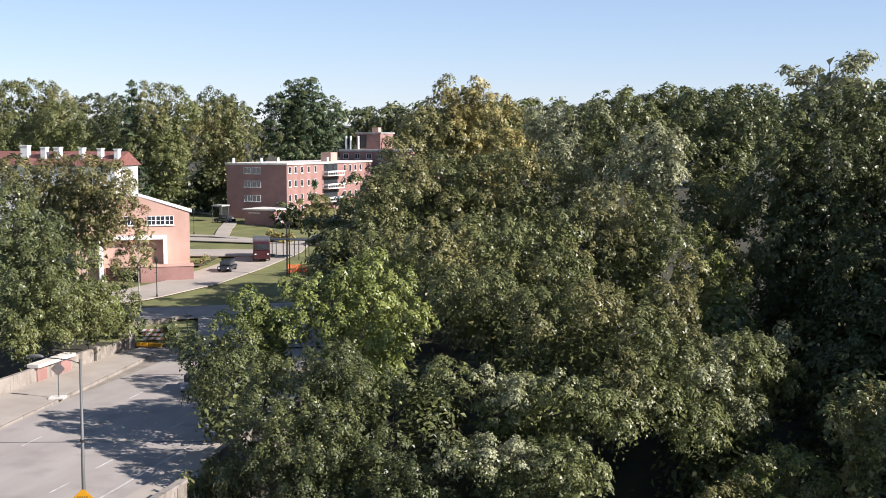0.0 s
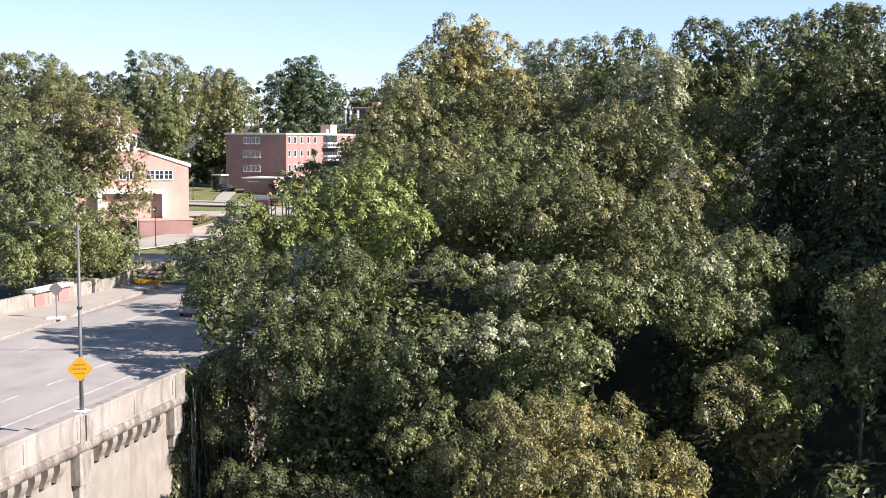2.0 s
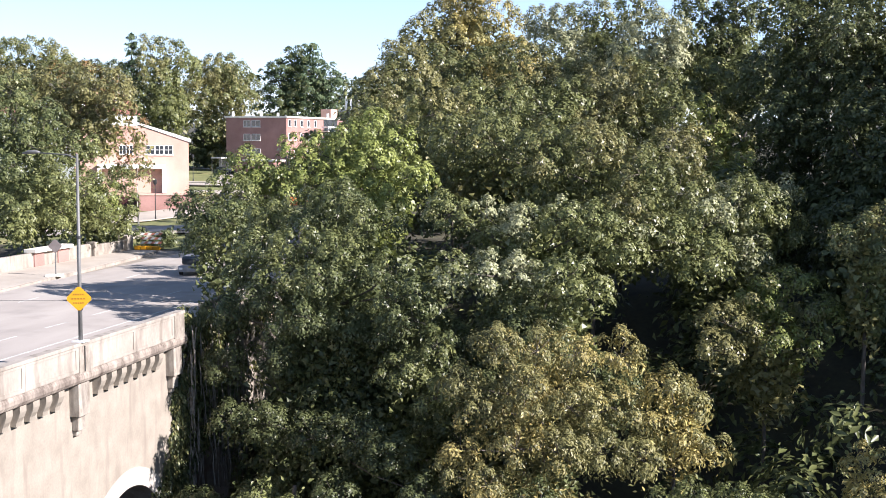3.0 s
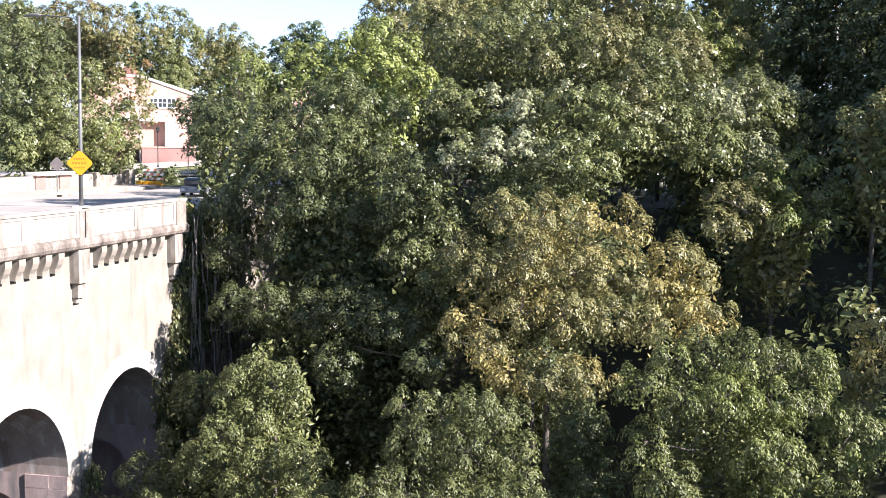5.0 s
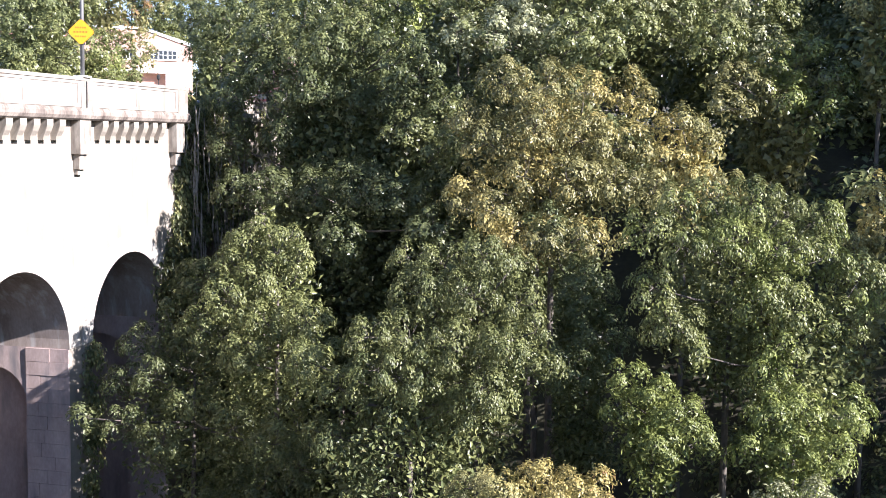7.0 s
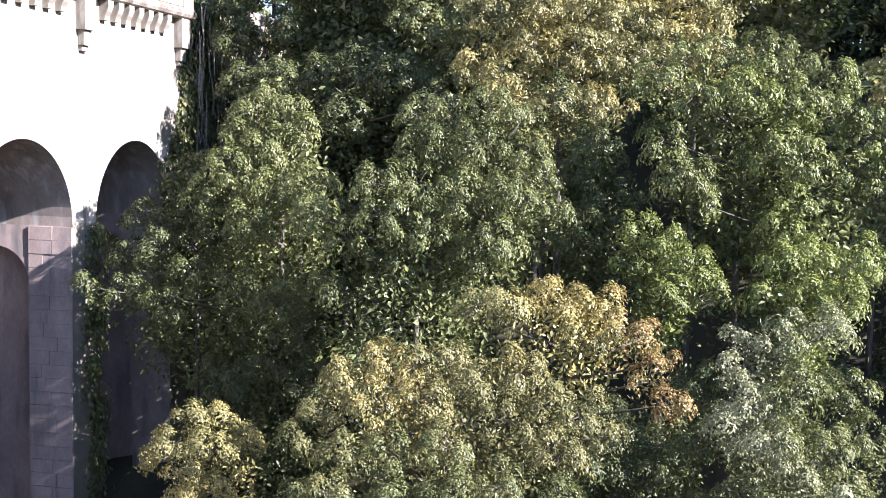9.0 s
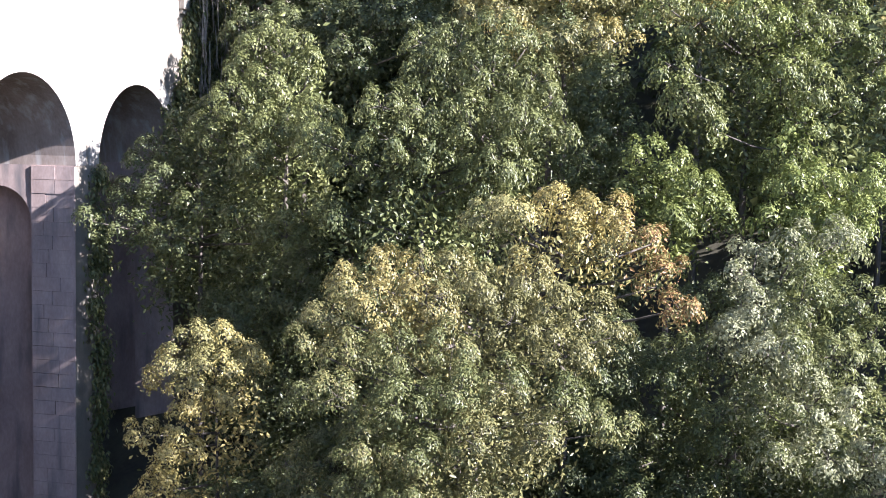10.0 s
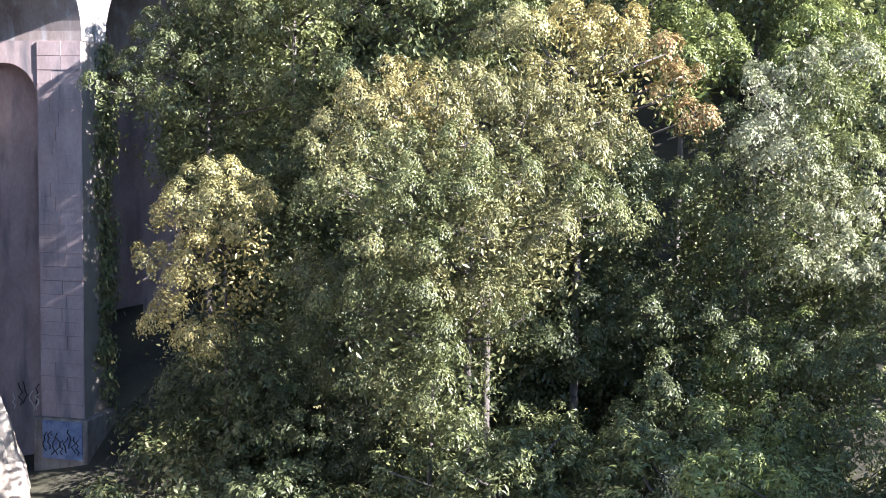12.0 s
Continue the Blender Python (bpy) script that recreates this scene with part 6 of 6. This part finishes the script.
# bushes round the lawn
for x, y, r, h, kind, lab in [(-72, 214, 4.2, 6.2, "olive", "large rounded bush beside the apartment wall"), (-78, 215, 3.0, 4.4, "deep", "dark bush below the apartment windows"),
                              (-99, 205, 3.2, 5.5, "olive", "yellow-green shrub at the lawn's edge"), (-58, 190, 2.2, 1.8, "rust", "low reddish shrub beside the car park"),
                              (-53, 189, 2.4, 2.0, "rust", "low reddish shrub beside the car park"), (-72.5, 190, 1.5, 1.9, "gold", "tuft of tall yellow ornamental grass"), (-70.2, 189.5, 1.3, 1.9, "gold", "tuft of tall yellow ornamental grass"),
                              (-73.4, 162.5, 0.9, 0.7, "olive", "low shrub in the planting bed"), (-74.0, 167, 0.9, 0.7, "olive", "low shrub in the planting bed"),
                              (-62.5, 112, 2.8, 3.2, "mid", "green bush behind the wall end"), (-98.5, 232, 2.6, 4.6, "olive", "olive-green bush at the far edge of the lawn"),
                              (-107, 241, 5.0, 9.0, "deep", "dark shrubbery under the skyline trees"), (-113, 236, 4.5, 8.0, "deep", "dark shrubbery under the skyline trees"), (-96, 246, 4.5, 8.0, "deep", "dark shrubbery under the skyline trees"),
                              (-58.3, 111.5, 1.9, 2.2, "deep", "dark bush behind the road barrier"), (-54.2, 111.8, 1.7, 1.5, "deep", "dark bush behind the road barrier")]:
    tree(x, y, ground_z(x, y) + h, r, h * 1.15, kind, lab, name="bush", group="bushes", leaf=max(0.35, 0.0034 * y), bough=max(0.4, 0.0055 * y))


# ---- ivy and scrawl on the bridge ----
def ivy(places, leaf, label):
    rng = np.random.default_rng(11)
    b = np.array(places)
    d = np.tile(np.array([[0.85, -0.4, 0.2]]), (len(b), 1))
    p, n, a, s = leaf_cloud(rng, b, unit(d), 0.5, 40, leaf, 1.3, 0.9)
    a = a * 0.3 + np.array([0, 0, -1.0])
    return tagged(new("ivy", leaf_mesh("ivy", p, n, a, s, [LEAF["deep"], LEAF["mid"], LEAF["olive"]], rng.integers(0, 3, len(p)))), label, "ivy", kind="stuff")


rng = np.random.default_rng(21)
spots = []
for k in range(620):
    y = 60.9 + abs(rng.normal()) * 6.0
    z = rng.uniform(14, 33.6)
    if y > 61.6 and math.hypot(y - 65.4, max(0, z - SPRING)) < 3.6 and z < 25:
        continue
    spots.append((FACE - 0.25 + rng.uniform(0, 0.5), y, z))
# creeper spread wider over the face, its dark leaves standing in for tree shadow
for k in range(190):
    z = rng.uniform(16, 29.3)
    spots.append((FACE + 0.12, 61.3 - abs(rng.normal()) * (0.45 + max(0, 28 - z) * 0.15), z))
ivy(spots, 0.3, "ivy and creeper over the bridge end, spread to stand in for tree shadow")
spots = [(FACE + 0.1, 51.0 + rng.normal() * 0.35, rng.uniform(4, 21.5)) for k in range(110)]
ivy(spots, 0.24, "creeper climbing the bridge pier")

# pale stems standing in for dappled light at the bridge end, and a bare trunk on the slope
DAPPLE_STEM = surface("pale_dapple_stem", (0.16, 0.13, 0.1), (0.4, 0.35, 0.29), 0.9, 4, 20, 0.3)
rng = random.Random(9)
bm = bmesh.new()
for k in range(150):
    y, z = 61.2 + rng.random() ** 1.5 * 9, rng.uniform(24, 33.4)
    x, ln = FACE + rng.uniform(0.05, 0.9), rng.uniform(0.8, 3.2)
    tube(bm, [(x, y, z), (x + rng.uniform(-0.1, 0.15), y + rng.uniform(-0.1, 0.1), z - ln * 0.5), (x + rng.uniform(-0.1, 0.2), y + rng.uniform(-0.15, 0.15), z - ln)], [0.03, 0.045, 0.015], 4)
tagged(part("dapple_stems", bm, DAPPLE_STEM), "pale hanging stems standing in for dappled light on the bridge end", "vines", kind="stuff")
snag = thing("bare_trunk", "bare pale broken tree trunk on the slope", "trunk", at=(-19.7, 54, ground_z(-18.8, 54)))
bm = bmesh.new()
h = 26.6 - ground_z(-18.8, 54)
tube(bm, [(0, 0, -0.5), (0.15, 0, h * 0.4), (0.05, 0.1, h * 0.75), (0.3, 0.05, h)], [0.3, 0.22, 0.17, 0.1], 9)
tube(bm, [(0.05, 0.1, h * 0.7), (0.7, -0.3, h * 0.8), (1.1, -0.5, h * 0.86)], [0.14, 0.1, 0.04], 6)
part("trunk", bm, BARK, snag)

# paint scrawls low on the pier
BLUE_PAINT = surface("blue_spray_paint", (0.1, 0.14, 0.24), (0.26, 0.32, 0.44), 0.8, 1.5, 9, 0.05)
bm = bmesh.new()
box(bm, -30.9, -28.85, 48.905, 48.94, 2.1, 3.9)
bpart("painted_patch", bm, BLUE_PAINT, "blotchy pale blue sprayed patch")
rng = random.Random(12)


def stroke(x, z, mat, wall_y, tall):
    bm = bmesh.new()
    pts = [(x + rng.uniform(-0.14, 0.14), wall_y, z + tall * k / 5) for k in range(6)]
    tube(bm, pts, [0.03] * 6, 5)
    bpart("paint_stroke", bm, mat, "dark sprayed paint stroke")


for k in range(9):
    stroke(-30.75 + 0.21 * k, 2.4 + rng.uniform(-0.15, 0.25), DARK_STEEL, 48.9, rng.uniform(0.5, 1.1))
for k in range(7):
    stroke(-33.1 + 0.3 * k, 4.2 + rng.uniform(-0.2, 0.2), DARK_STEEL if k % 3 else LIMESTONE, 50.08 if k < 6 else 49.15, rng.uniform(0.7, 1.1))

# pale earth bank in the arch, against the pier
bank = bmesh.new()
bmesh.ops.create_icosphere(bank, subdivisions=4, radius=1.0)
for v in bank.verts:
    n1 = noise.noise(v.co * 2.2) * 0.35 + noise.noise(v.co * 6) * 0.2 + noise.noise(v.co * 13) * 0.1
    v.co = Vector((-33.5 + v.co.x * (2.9 + n1), 47.0 + v.co.y * (1.5 + n1), -0.4 + v.co.z * (5.9 + n1 * 3)))
PALE_EARTH = surface("pale_earth", (0.3, 0.25, 0.19), (0.55, 0.48, 0.39), 0.95, 0.8, 6, 0.6, stain=(0.2, 0.16, 0.12), stain_scale=0.8)
tagged(part("earth_bank", bank, PALE_EARTH), "pale rubble bank heaped against the bridge pier", "bank")
